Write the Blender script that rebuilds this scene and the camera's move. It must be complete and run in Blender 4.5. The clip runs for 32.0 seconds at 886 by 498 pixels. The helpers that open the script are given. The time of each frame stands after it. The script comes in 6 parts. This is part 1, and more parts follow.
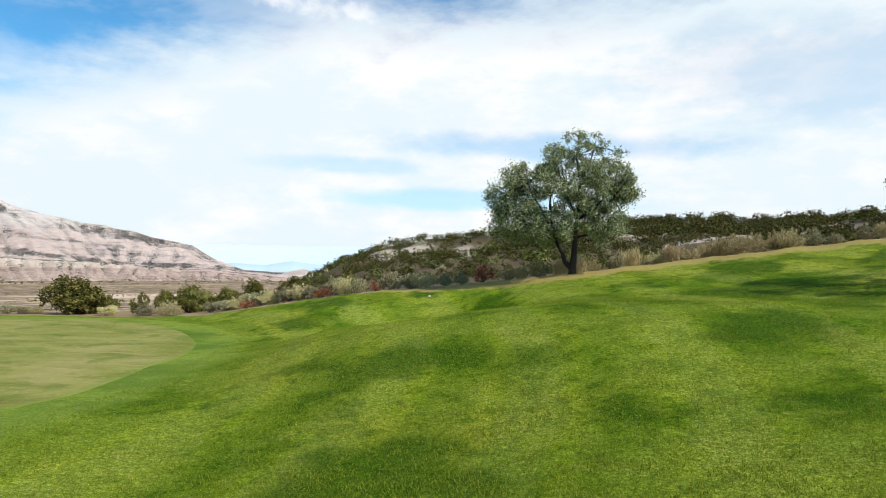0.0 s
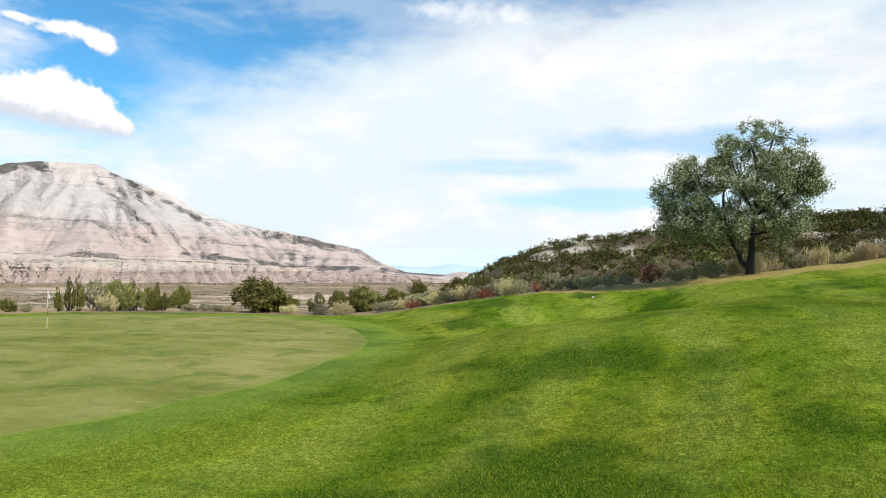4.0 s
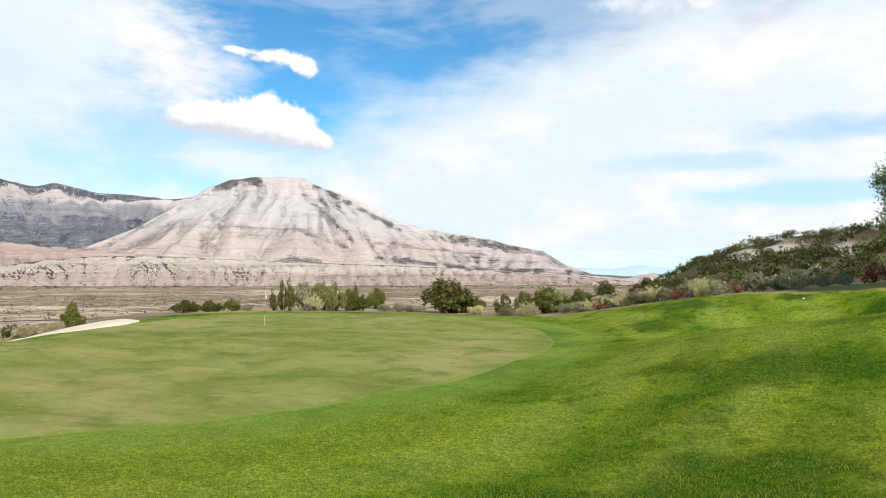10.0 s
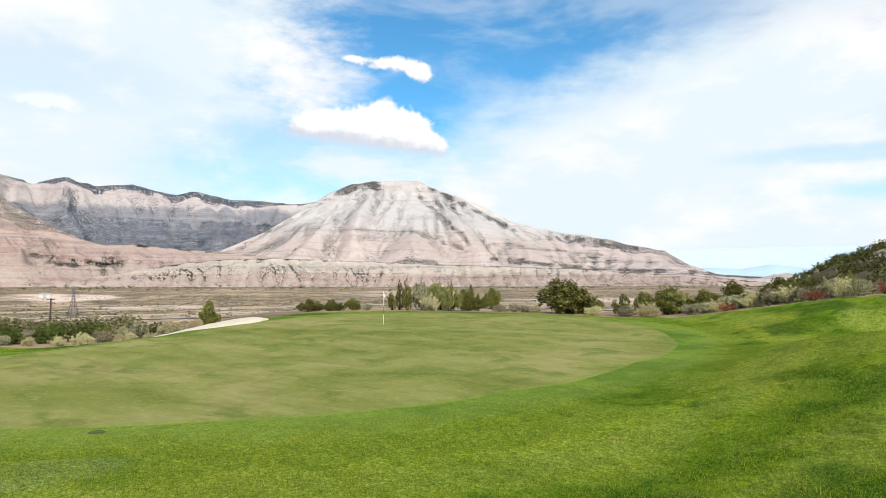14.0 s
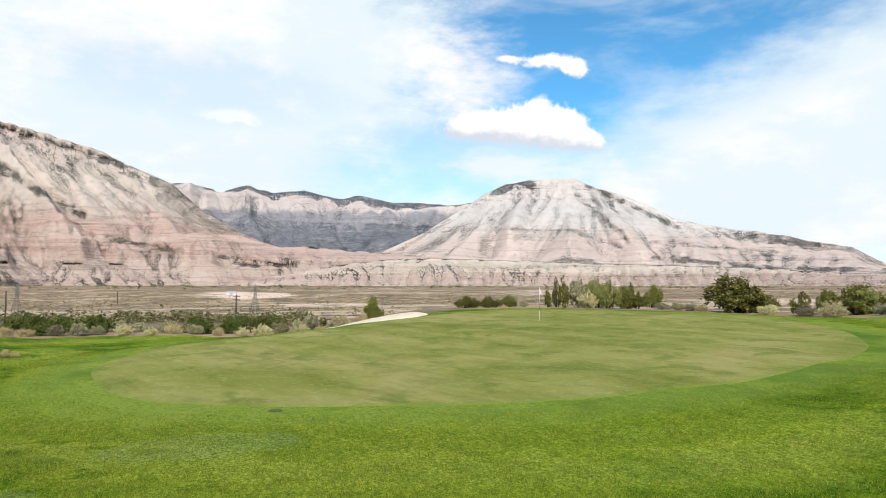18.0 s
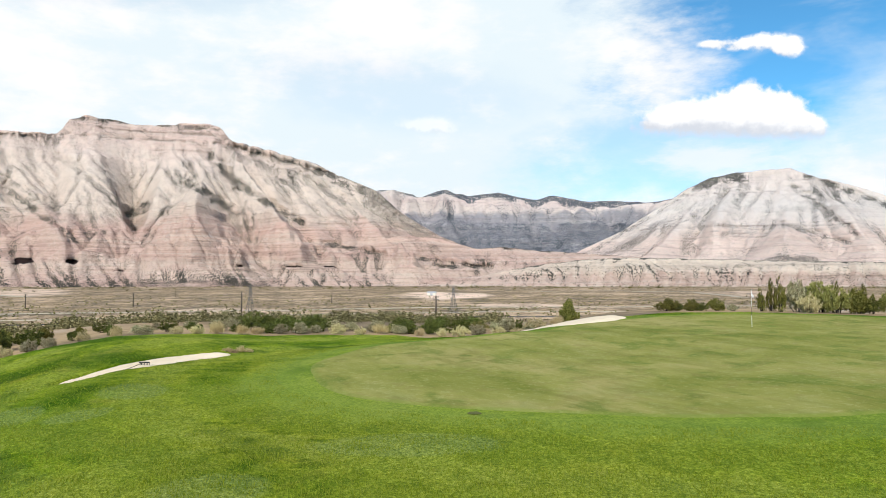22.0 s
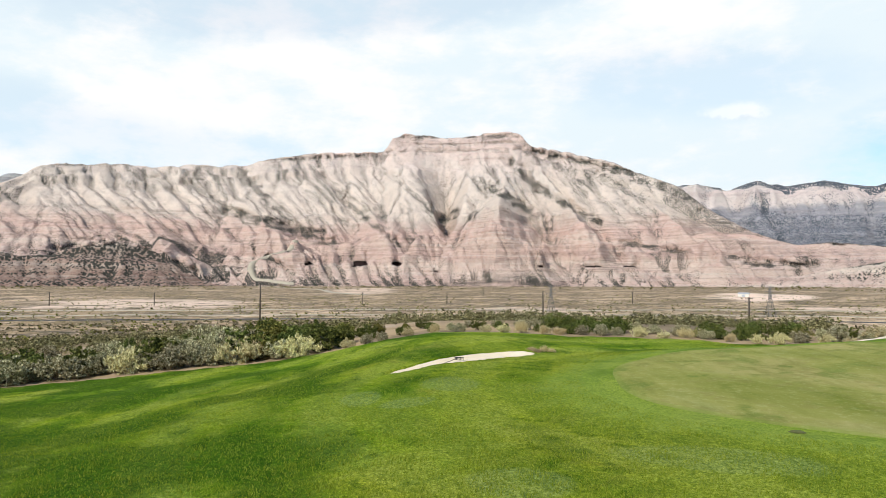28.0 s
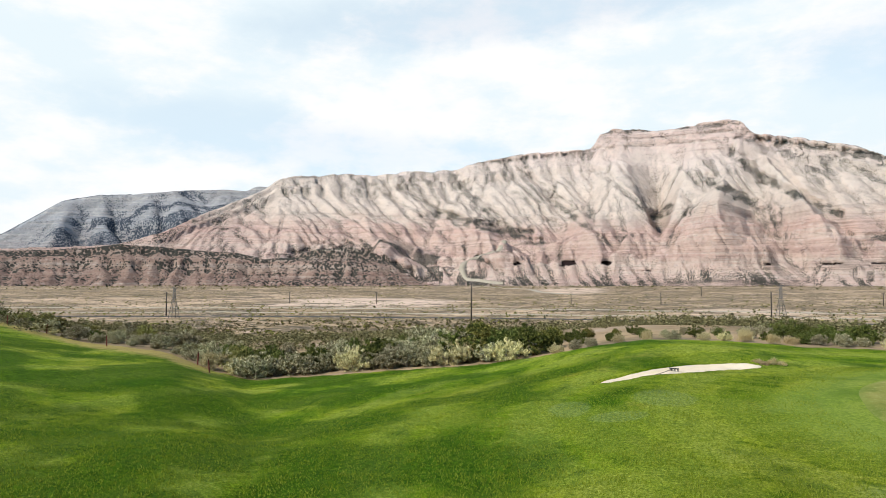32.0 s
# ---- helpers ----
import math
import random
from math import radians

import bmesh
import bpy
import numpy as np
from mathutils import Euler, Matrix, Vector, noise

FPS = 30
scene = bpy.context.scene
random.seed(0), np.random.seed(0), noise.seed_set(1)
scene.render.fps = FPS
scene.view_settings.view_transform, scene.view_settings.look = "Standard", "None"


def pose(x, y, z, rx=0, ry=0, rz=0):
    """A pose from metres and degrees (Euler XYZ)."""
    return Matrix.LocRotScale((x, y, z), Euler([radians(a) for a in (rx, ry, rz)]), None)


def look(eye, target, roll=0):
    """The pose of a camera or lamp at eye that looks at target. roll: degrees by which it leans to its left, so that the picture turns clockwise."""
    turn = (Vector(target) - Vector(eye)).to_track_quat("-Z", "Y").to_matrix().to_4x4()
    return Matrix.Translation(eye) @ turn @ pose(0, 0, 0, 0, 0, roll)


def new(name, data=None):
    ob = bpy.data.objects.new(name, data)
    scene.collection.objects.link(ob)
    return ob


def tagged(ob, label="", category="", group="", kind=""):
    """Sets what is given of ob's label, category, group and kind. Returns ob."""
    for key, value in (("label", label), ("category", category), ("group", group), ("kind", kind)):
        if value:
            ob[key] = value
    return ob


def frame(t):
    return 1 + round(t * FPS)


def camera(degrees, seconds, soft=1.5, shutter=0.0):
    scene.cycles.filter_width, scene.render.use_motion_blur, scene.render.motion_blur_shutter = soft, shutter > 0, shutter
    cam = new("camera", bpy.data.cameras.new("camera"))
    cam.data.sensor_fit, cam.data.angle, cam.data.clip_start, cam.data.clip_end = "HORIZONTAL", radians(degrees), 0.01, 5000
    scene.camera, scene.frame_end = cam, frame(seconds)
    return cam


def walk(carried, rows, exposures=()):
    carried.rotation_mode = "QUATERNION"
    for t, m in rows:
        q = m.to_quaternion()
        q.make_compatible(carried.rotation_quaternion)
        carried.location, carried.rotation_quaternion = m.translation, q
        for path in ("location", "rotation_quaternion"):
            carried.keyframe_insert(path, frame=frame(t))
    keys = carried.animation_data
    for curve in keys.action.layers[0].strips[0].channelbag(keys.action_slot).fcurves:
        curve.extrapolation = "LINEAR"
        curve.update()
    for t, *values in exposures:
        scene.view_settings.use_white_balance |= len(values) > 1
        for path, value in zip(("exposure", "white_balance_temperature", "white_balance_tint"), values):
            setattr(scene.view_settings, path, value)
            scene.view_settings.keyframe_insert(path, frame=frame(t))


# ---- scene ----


def aim(x, y, z, turn, tilt, lean):
    """Camera pose: turn left of +y, tilt up, lean to the right, in degrees."""
    m = Euler((radians(90 + tilt), 0, radians(turn))).to_matrix().to_4x4()
    return Matrix.Translation((x, y, z)) @ m @ Matrix.Rotation(radians(lean), 4, "Z")


cam = camera(65.45, 32.0, soft=0.85)
walk(cam, [
(0.0, aim(-0.00, 0.00, 2.46, 0.000, 2.573, 0.160)),
    (0.5, aim(-0.03, 0.01, 2.45, 1.715, 2.610, 0.140)),
    (1.0, aim(-0.06, 0.02, 2.45, 3.448, 2.633, 0.130)),
    (1.5, aim(-0.09, 0.02, 2.44, 5.068, 2.661, 0.133)),
    (2.0, aim(-0.12, 0.02, 2.43, 6.626, 2.658, 0.151)),
    (2.5, aim(-0.13, 0.02, 2.42, 8.290, 2.655, 0.161)),
    (3.0, aim(-0.15, 0.00, 2.41, 9.937, 2.661, 0.151)),
    (3.5, aim(-0.17, -0.01, 2.40, 11.497, 2.675, 0.149)),
    (5.5, aim(-0.22, -0.04, 2.38, 17.947, 2.775, 0.064)),
    (6.0, aim(-0.23, -0.05, 2.37, 19.430, 2.772, 0.051)),
    (6.5, aim(-0.22, -0.06, 2.35, 20.770, 2.798, 0.041)),
    (7.0, aim(-0.22, -0.07, 2.32, 21.954, 2.810, 0.030)),
    (7.5, aim(-0.22, -0.08, 2.30, 23.183, 2.818, 0.021)),
    (8.0, aim(-0.23, -0.07, 2.29, 24.262, 2.825, 0.009)),
    (8.5, aim(-0.23, -0.05, 2.29, 25.375, 2.828, -0.015)),
    (9.0, aim(-0.23, -0.05, 2.29, 26.442, 2.839, -0.029)),
    (9.5, aim(-0.23, -0.06, 2.30, 27.405, 2.862, -0.040)),
    (10.0, aim(-0.23, -0.08, 2.31, 28.308, 2.884, -0.068)),
    (10.5, aim(-0.24, -0.11, 2.31, 29.183, 2.889, -0.095)),
    (11.0, aim(-0.24, -0.13, 2.32, 30.077, 2.894, -0.118)),
    (11.5, aim(-0.23, -0.15, 2.32, 31.257, 2.895, -0.146)),
    (12.0, aim(-0.23, -0.14, 2.32, 32.491, 2.914, -0.174)),
    (12.5, aim(-0.24, -0.12, 2.31, 33.650, 2.931, -0.180)),
    (13.0, aim(-0.24, -0.09, 2.30, 34.931, 2.940, -0.165)),
    (13.5, aim(-0.25, -0.05, 2.28, 36.481, 2.954, -0.138)),
    (14.0, aim(-0.25, -0.03, 2.25, 37.850, 2.974, -0.106)),
    (14.5, aim(-0.26, -0.02, 2.22, 39.351, 2.970, -0.063)),
    (16.5, aim(-0.25, -0.01, 2.11, 45.582, 2.974, -0.021)),
    (17.0, aim(-0.24, -0.01, 2.08, 47.274, 2.958, -0.014)),
    (17.5, aim(-0.23, -0.02, 2.06, 48.981, 2.959, -0.005)),
    (18.0, aim(-0.21, -0.03, 2.05, 50.780, 2.935, 0.002)),
    (18.5, aim(-0.19, -0.05, 2.05, 52.946, 2.930, 0.010)),
    (19.0, aim(-0.18, -0.05, 2.06, 55.291, 2.954, -0.003)),
    (19.5, aim(-0.18, -0.04, 2.09, 56.993, 2.959, -0.022)),
    (20.0, aim(-0.18, -0.02, 2.10, 58.848, 2.962, -0.026)),
    (20.5, aim(-0.19, -0.01, 2.12, 61.051, 2.969, -0.019)),
    (21.0, aim(-0.21, -0.02, 2.13, 62.981, 2.982, -0.035)),
    (21.5, aim(-0.22, -0.02, 2.15, 64.826, 3.002, -0.060)),
    (22.0, aim(-0.22, -0.03, 2.18, 66.852, 2.984, -0.061)),
    (22.5, aim(-0.21, -0.05, 2.19, 68.910, 2.990, -0.060)),
    (23.0, aim(-0.20, -0.06, 2.19, 70.946, 2.988, -0.056)),
    (23.5, aim(-0.20, -0.06, 2.18, 72.662, 2.973, -0.037)),
    (24.0, aim(-0.18, -0.08, 2.17, 74.904, 2.979, 0.008)),
    (24.5, aim(-0.15, -0.09, 2.15, 77.298, 2.969, 0.050)),
    (25.0, aim(-0.14, -0.10, 2.14, 79.133, 2.968, 0.067)),
    (25.5, aim(-0.12, -0.10, 2.15, 80.992, 2.985, 0.071)),
    (27.5, aim(-0.02, -0.11, 2.26, 89.122, 2.985, 0.110)),
    (28.0, aim(-0.01, -0.10, 2.28, 91.327, 2.979, 0.099)),
    (28.5, aim(-0.00, -0.09, 2.30, 93.496, 2.971, 0.074)),
    (29.0, aim(-0.01, -0.07, 2.33, 95.503, 2.957, 0.042)),
    (29.5, aim(-0.02, -0.06, 2.36, 97.674, 2.965, 0.040)),
    (30.0, aim(-0.05, -0.06, 2.38, 100.306, 2.961, 0.077)),
    (30.5, aim(-0.08, -0.06, 2.41, 102.308, 2.937, 0.088)),
    (31.0, aim(-0.11, -0.05, 2.46, 104.349, 2.927, 0.061)),
    (31.5, aim(-0.14, -0.05, 2.51, 106.531, 2.917, 0.066)),
    (32.0, aim(-0.15, -0.05, 2.56, 108.503, 2.922, 0.060)),
])

# ---- light ----
SUN_TURN, SUN_UP = 236.0, 40.0
sun = new("sun", bpy.data.lights.new("sun", "SUN"))
sun.data.energy, sun.data.angle, sun.data.color = 5.35, radians(0.6), (1.0, 0.95, 0.87)
_a, _e = radians(SUN_TURN), radians(SUN_UP)
sun.matrix_world = look((0, 0, 60), (math.sin(_a) * math.cos(_e) * 10, -math.cos(_a) * math.cos(_e) * 10, 60 - math.sin(_e) * 10))
scene.view_settings.exposure = 0.0


class Nodes:
    """Short hand for node trees."""

    def __init__(self, tree):
        self.t = tree
        tree.nodes.clear()

    def n(self, kind, **kw):
        node = self.t.nodes.new(kind)
        for k, v in kw.items():
            if k == "operation":
                node.operation = v
            elif k == "blend":
                node.blend_type = v
            elif k == "data":
                node.data_type = v
        return node

    def put(self, sock, v):
        if isinstance(v, bpy.types.NodeSocket):
            self.t.links.new(v, sock)
        elif isinstance(v, tuple) and len(v) == 3 and sock.type == "RGBA":
            sock.default_value = (*v, 1)
        else:
            sock.default_value = v

    def math(self, op, a, b=0.0, c=None, clamp=False):
        m = self.n("ShaderNodeMath", operation=op)
        m.use_clamp = clamp
        self.put(m.inputs[0], a)
        self.put(m.inputs[1], b)
        if c is not None:
            self.put(m.inputs[2], c)
        return m.outputs[0]

    def step(self, v, lo, hi):
        m = self.n("ShaderNodeMapRange")
        m.interpolation_type = "SMOOTHSTEP"
        self.put(m.inputs[0], v)
        self.put(m.inputs[1], lo)
        self.put(m.inputs[2], hi)
        return m.outputs[0]

    def noise(self, vec, scale, detail=4, rough=0.55, warp=0.0):
        m = self.n("ShaderNodeTexNoise")
        self.put(m.inputs["Vector"], vec)
        self.put(m.inputs["Scale"], scale)
        m.inputs["Detail"].default_value = detail
        m.inputs["Roughness"].default_value = rough
        m.inputs["Distortion"].default_value = warp
        return m.outputs["Fac"]

    def voronoi(self, vec, scale, out="Distance"):
        m = self.n("ShaderNodeTexVoronoi")
        self.put(m.inputs["Vector"], vec)
        self.put(m.inputs["Scale"], scale)
        return m.outputs[out]

    def mix(self, f, a, b, blend="MIX"):
        m = self.n("ShaderNodeMix", data="RGBA", blend=blend)
        self.put(m.inputs[0], f)
        self.put(m.inputs[6], a)
        self.put(m.inputs[7], b)
        return m.outputs[2]

    def ramp(self, v, stops):
        m = self.n("ShaderNodeValToRGB")
        e = m.color_ramp.elements
        while len(e) < len(stops):
            e.new(0.5)
        for i, (p, c) in enumerate(stops):
            e[i].position, e[i].color = p, (*c, 1)
        self.put(m.inputs[0], v)
        return m.outputs[0]

    def scaled(self, vec, s, loc=(0, 0, 0)):
        m = self.n("ShaderNodeMapping")
        self.put(m.inputs[0], vec)
        m.inputs["Scale"].default_value = s
        m.inputs["Location"].default_value = loc
        return m.outputs[0]

    def attr(self, name):
        m = self.n("ShaderNodeAttribute")
        m.attribute_name = name
        return m.outputs["Fac"]

    def bump(self, h, strength, dist):
        m = self.n("ShaderNodeBump")
        m.inputs["Strength"].default_value = strength
        m.inputs["Distance"].default_value = dist
        self.put(m.inputs["Height"], h)
        return m.outputs[0]


def sky_world():
    w = bpy.data.worlds.new("sky")
    w.use_nodes = True
    scene.world = w
    k = Nodes(w.node_tree)
    sky = k.n("ShaderNodeTexSky")
    sky.sky_type, sky.sun_disc = "NISHITA", False
    sky.sun_elevation, sky.sun_rotation = radians(SUN_UP), radians(-SUN_TURN)
    sky.altitude, sky.air_density, sky.dust_density, sky.ozone_density = 1700, 1.0, 0.3, 2.0
    gen = k.n("ShaderNodeTexCoord").outputs["Generated"]
    sep = k.n("ShaderNodeSeparateXYZ")
    k.put(sep.inputs[0], gen)
    x, y, z = sep.outputs
    az = k.math("MULTIPLY", k.math("ARCTAN2", k.math("MULTIPLY", x, -1.0), y), 57.2958)
    el = k.math("MULTIPLY", k.math("ARCSINE", z), 57.2958)
    wob = k.noise(k.scaled(gen, (1, 1, 2.2)), 5.0, 6, 0.6)
    wob2 = k.noise(k.scaled(gen, (1, 1, 3.0)), 14.0, 5, 0.6)

    def oval(a0, e0, wa, we, tilt=0.0):
        da = k.math("SUBTRACT", az, a0)
        de = k.math("SUBTRACT", k.math("SUBTRACT", el, e0), k.math("MULTIPLY", da, tilt))
        u = k.math("DIVIDE", da, wa)
        v = k.math("DIVIDE", de, we)
        return k.math("SQRT", k.math("ADD", k.math("MULTIPLY", u, u), k.math("MULTIPLY", v, v)))

    # clear blue openings in the high veil
    def gap(a0, e0, wa, we, tilt, amount):
        d = k.math("ADD", oval(a0, e0, wa, we, tilt), k.math("MULTIPLY", k.math("SUBTRACT", wob, 0.5), 1.6))
        return k.math("MULTIPLY", k.math("SUBTRACT", 1.0, k.step(d, 0.45, 1.25)), amount)
    # the main opening: a slanting lower edge and a ragged left edge
    n1 = k.math("SUBTRACT", wob, 0.5)
    n2 = k.math("SUBTRACT", wob2, 0.5)
    low = k.math("MINIMUM", k.math("ADD", 9.6, k.math("MULTIPLY", k.math("MAXIMUM", k.math("SUBTRACT", 39.0, az), 0.0), 0.36)), 20.5)
    low = k.math("SUBTRACT", k.math("ADD", el, k.math("ADD", k.math("MULTIPLY", n1, 9.0), k.math("MULTIPLY", n2, 4.0))), low)
    left = k.math("ADD", az, k.math("ADD", k.math("MULTIPLY", n1, 22.0), k.math("MULTIPLY", n2, 9.0)))
    blue = k.math("MULTIPLY", k.step(low, -2.0, 4.5), k.step(left, 55.0, 45.0))
    streak = k.noise(k.scaled(gen, (1.6, 1.6, 5.0)), 2.6, 5, 0.55, 0.3)
    blue = k.math("MULTIPLY", blue, k.math("ADD", 0.66, k.math("MULTIPLY", k.step(streak, 0.62, 0.42), 0.34)))
    for g in ((47, 10.5, 13, 4.5, -0.1, 0.52), (-10, 10.8, 15, 1.3, 0.04, 0.5), (-2, 6.6, 14, 1.0, 0.03, 0.42), (8, 9.4, 7, 0.8, 0.02, 0.3), (100, 22, 24, 3, -0.1, 0.2),
              (118, 11, 20, 3, 0.1, 0.16), (72, 16, 12, 3, 0.1, 0.16), (-30, 15, 16, 4, 0.1, 0.3)):
        blue = k.math("MAXIMUM", blue, gap(*g))
    # clear overhead and behind
    blue = k.math("MAXIMUM", blue, k.math("MULTIPLY", k.step(el, 27.0, 38.0), 0.97))
    away = k.math("ABSOLUTE", k.math("SUBTRACT", k.math("PINGPONG", k.math("ADD", az, 132.0), 180.0), 180.0))
    blue = k.math("MAXIMUM", blue, k.math("MULTIPLY", k.step(away, 108.0, 130.0), 0.9))
    skyc = k.mix(1.0, sky.outputs[0], (0.50, 1.06, 1.18), "MULTIPLY")
    skyc = k.mix(1.0, skyc, (SKY_GAIN, SKY_GAIN, SKY_GAIN), "MULTIPLY")
    veil = k.mix(k.step(k.math("ADD", wob, k.math("MULTIPLY", n2, 0.3)), 0.42, 0.66), (0.84, 0.945, 1.0), (1.02, 1.02, 1.02))
    col = k.mix(blue, veil, skyc)

    # fair-weather cumulus: heaped lumps over a tilted flat base
    lump = k.math("SUBTRACT", k.noise(k.scaled(gen, (1, 1, 1.3)), 26.0, 3, 0.5), 0.5)
    curl = k.math("SUBTRACT", k.noise(gen, 75.0, 5, 0.6), 0.5)

    def cumulus(col, lumps, base, slope, foot, full=1.0, soft=0.0):
        field = 0.0
        for (a0, e0, wa, we) in lumps:
            d = oval(a0, e0, wa, we)
            field = k.math("ADD", field, k.math("EXPONENT", k.math("MULTIPLY", k.math("MULTIPLY", d, d), -1.0)))
        near = k.math("MULTIPLY", field, 1.6, clamp=True)
        field = k.math("ADD", field, k.math("MULTIPLY", near, k.math("ADD", k.math("MULTIPLY", lump, 1.9), k.math("MULTIPLY", curl, 1.0))))
        over = k.math("SUBTRACT", el, k.math("ADD", base, k.math("MULTIPLY", k.math("SUBTRACT", az, lumps[0][0]), slope)))
        over = k.math("ADD", over, k.math("MULTIPLY", curl, 0.9))
        m = k.math("MULTIPLY", k.math("MULTIPLY", k.step(field, 0.30 - soft * 0.3, 0.85 + soft), k.step(over, -foot * 1.2, foot * 0.6)), full)
        shade = k.math("MULTIPLY", k.step(k.math("ADD", over, k.math("MULTIPLY", lump, 2.0)), foot * 2.2, foot * 0.2), 0.95)
        return k.mix(m, col, k.mix(shade, (1.1, 1.1, 1.1), (0.70, 0.74, 0.82)))
    wisp = k.math("MULTIPLY", k.math("SUBTRACT", 1.0, k.step(k.math("ADD", oval(45.5, 9.6, 5.5, 1.6, 0.1), k.math("MULTIPLY", n2, 2.0)), 0.3, 1.2)), 0.7)
    col = k.mix(wisp, col, (1.0, 1.0, 1.02))
    col = cumulus(col, ((48.9, 13.0, 2.5, 1.25), (46.2, 13.0, 2.4, 1.3), (43.5, 13.6, 2.0, 1.5), (41.5, 13.2, 1.9, 1.6), (39.9, 12.4, 1.5, 1.5), (38.5, 11.1, 1.0, 0.8), (45.5, 12.1, 4.2, 0.8), (41.5, 11.8, 2.8, 0.8)), 12.05, 0.11, 0.55)
    col = cumulus(col, ((45.1, 18.25, 1.1, 0.4), (43.2, 18.0, 1.2, 0.5), (41.4, 17.9, 1.2, 0.75), (39.8, 17.3, 1.2, 0.75)), 17.5, 0.2, 0.4)
    col = cumulus(col, ((67.3, 13.1, 1.9, 0.7), (69.5, 13.3, 1.5, 0.5)), 12.5, 0.0, 0.3, 0.5, 0.4)
    col = cumulus(col, ((10.0, 21.6, 2.8, 1.0), (14.0, 21.9, 2.6, 0.7), (7.0, 21.2, 1.6, 0.8), (3.0, 19.4, 1.4, 0.7)), 20.0, 0.1, 0.6, 0.7, 0.6)
    bg = k.n("ShaderNodeBackground")
    k.put(bg.inputs[0], col)
    bg.inputs[1].default_value = 1.0
    out = k.n("ShaderNodeOutputWorld")
    k.put(out.inputs[0], bg.outputs[0])


SKY_GAIN = 0.155
sky_world()

# ---- materials ----
def material(name):
    m = bpy.data.materials.new(name)
    m.use_nodes = True
    k = Nodes(m.node_tree)
    return m, k


def finish(m, k, col, rough=0.9, normal=None, spec=0.2, translucent=None, metal=0.0):
    b = k.n("ShaderNodeBsdfPrincipled")
    k.put(b.inputs["Base Color"], col)
    k.put(b.inputs["Roughness"], rough)
    b.inputs["Specular IOR Level"].default_value = spec
    b.inputs["Metallic"].default_value = metal
    if normal is not None:
        k.put(b.inputs["Normal"], normal)
    sh = b.outputs[0]
    if translucent is not None:
        tr = k.n("ShaderNodeBsdfTranslucent")
        k.put(tr.inputs[0], col)
        mx = k.n("ShaderNodeMixShader")
        mx.inputs[0].default_value = translucent
        k.put(mx.inputs[1], sh)
        k.put(mx.inputs[2], tr.outputs[0])
        sh = mx.outputs[0]
    out = k.n("ShaderNodeOutputMaterial")
    k.put(out.inputs[0], sh)
    return m


def geo(k):
    return k.n("ShaderNodeNewGeometry").outputs["Position"]


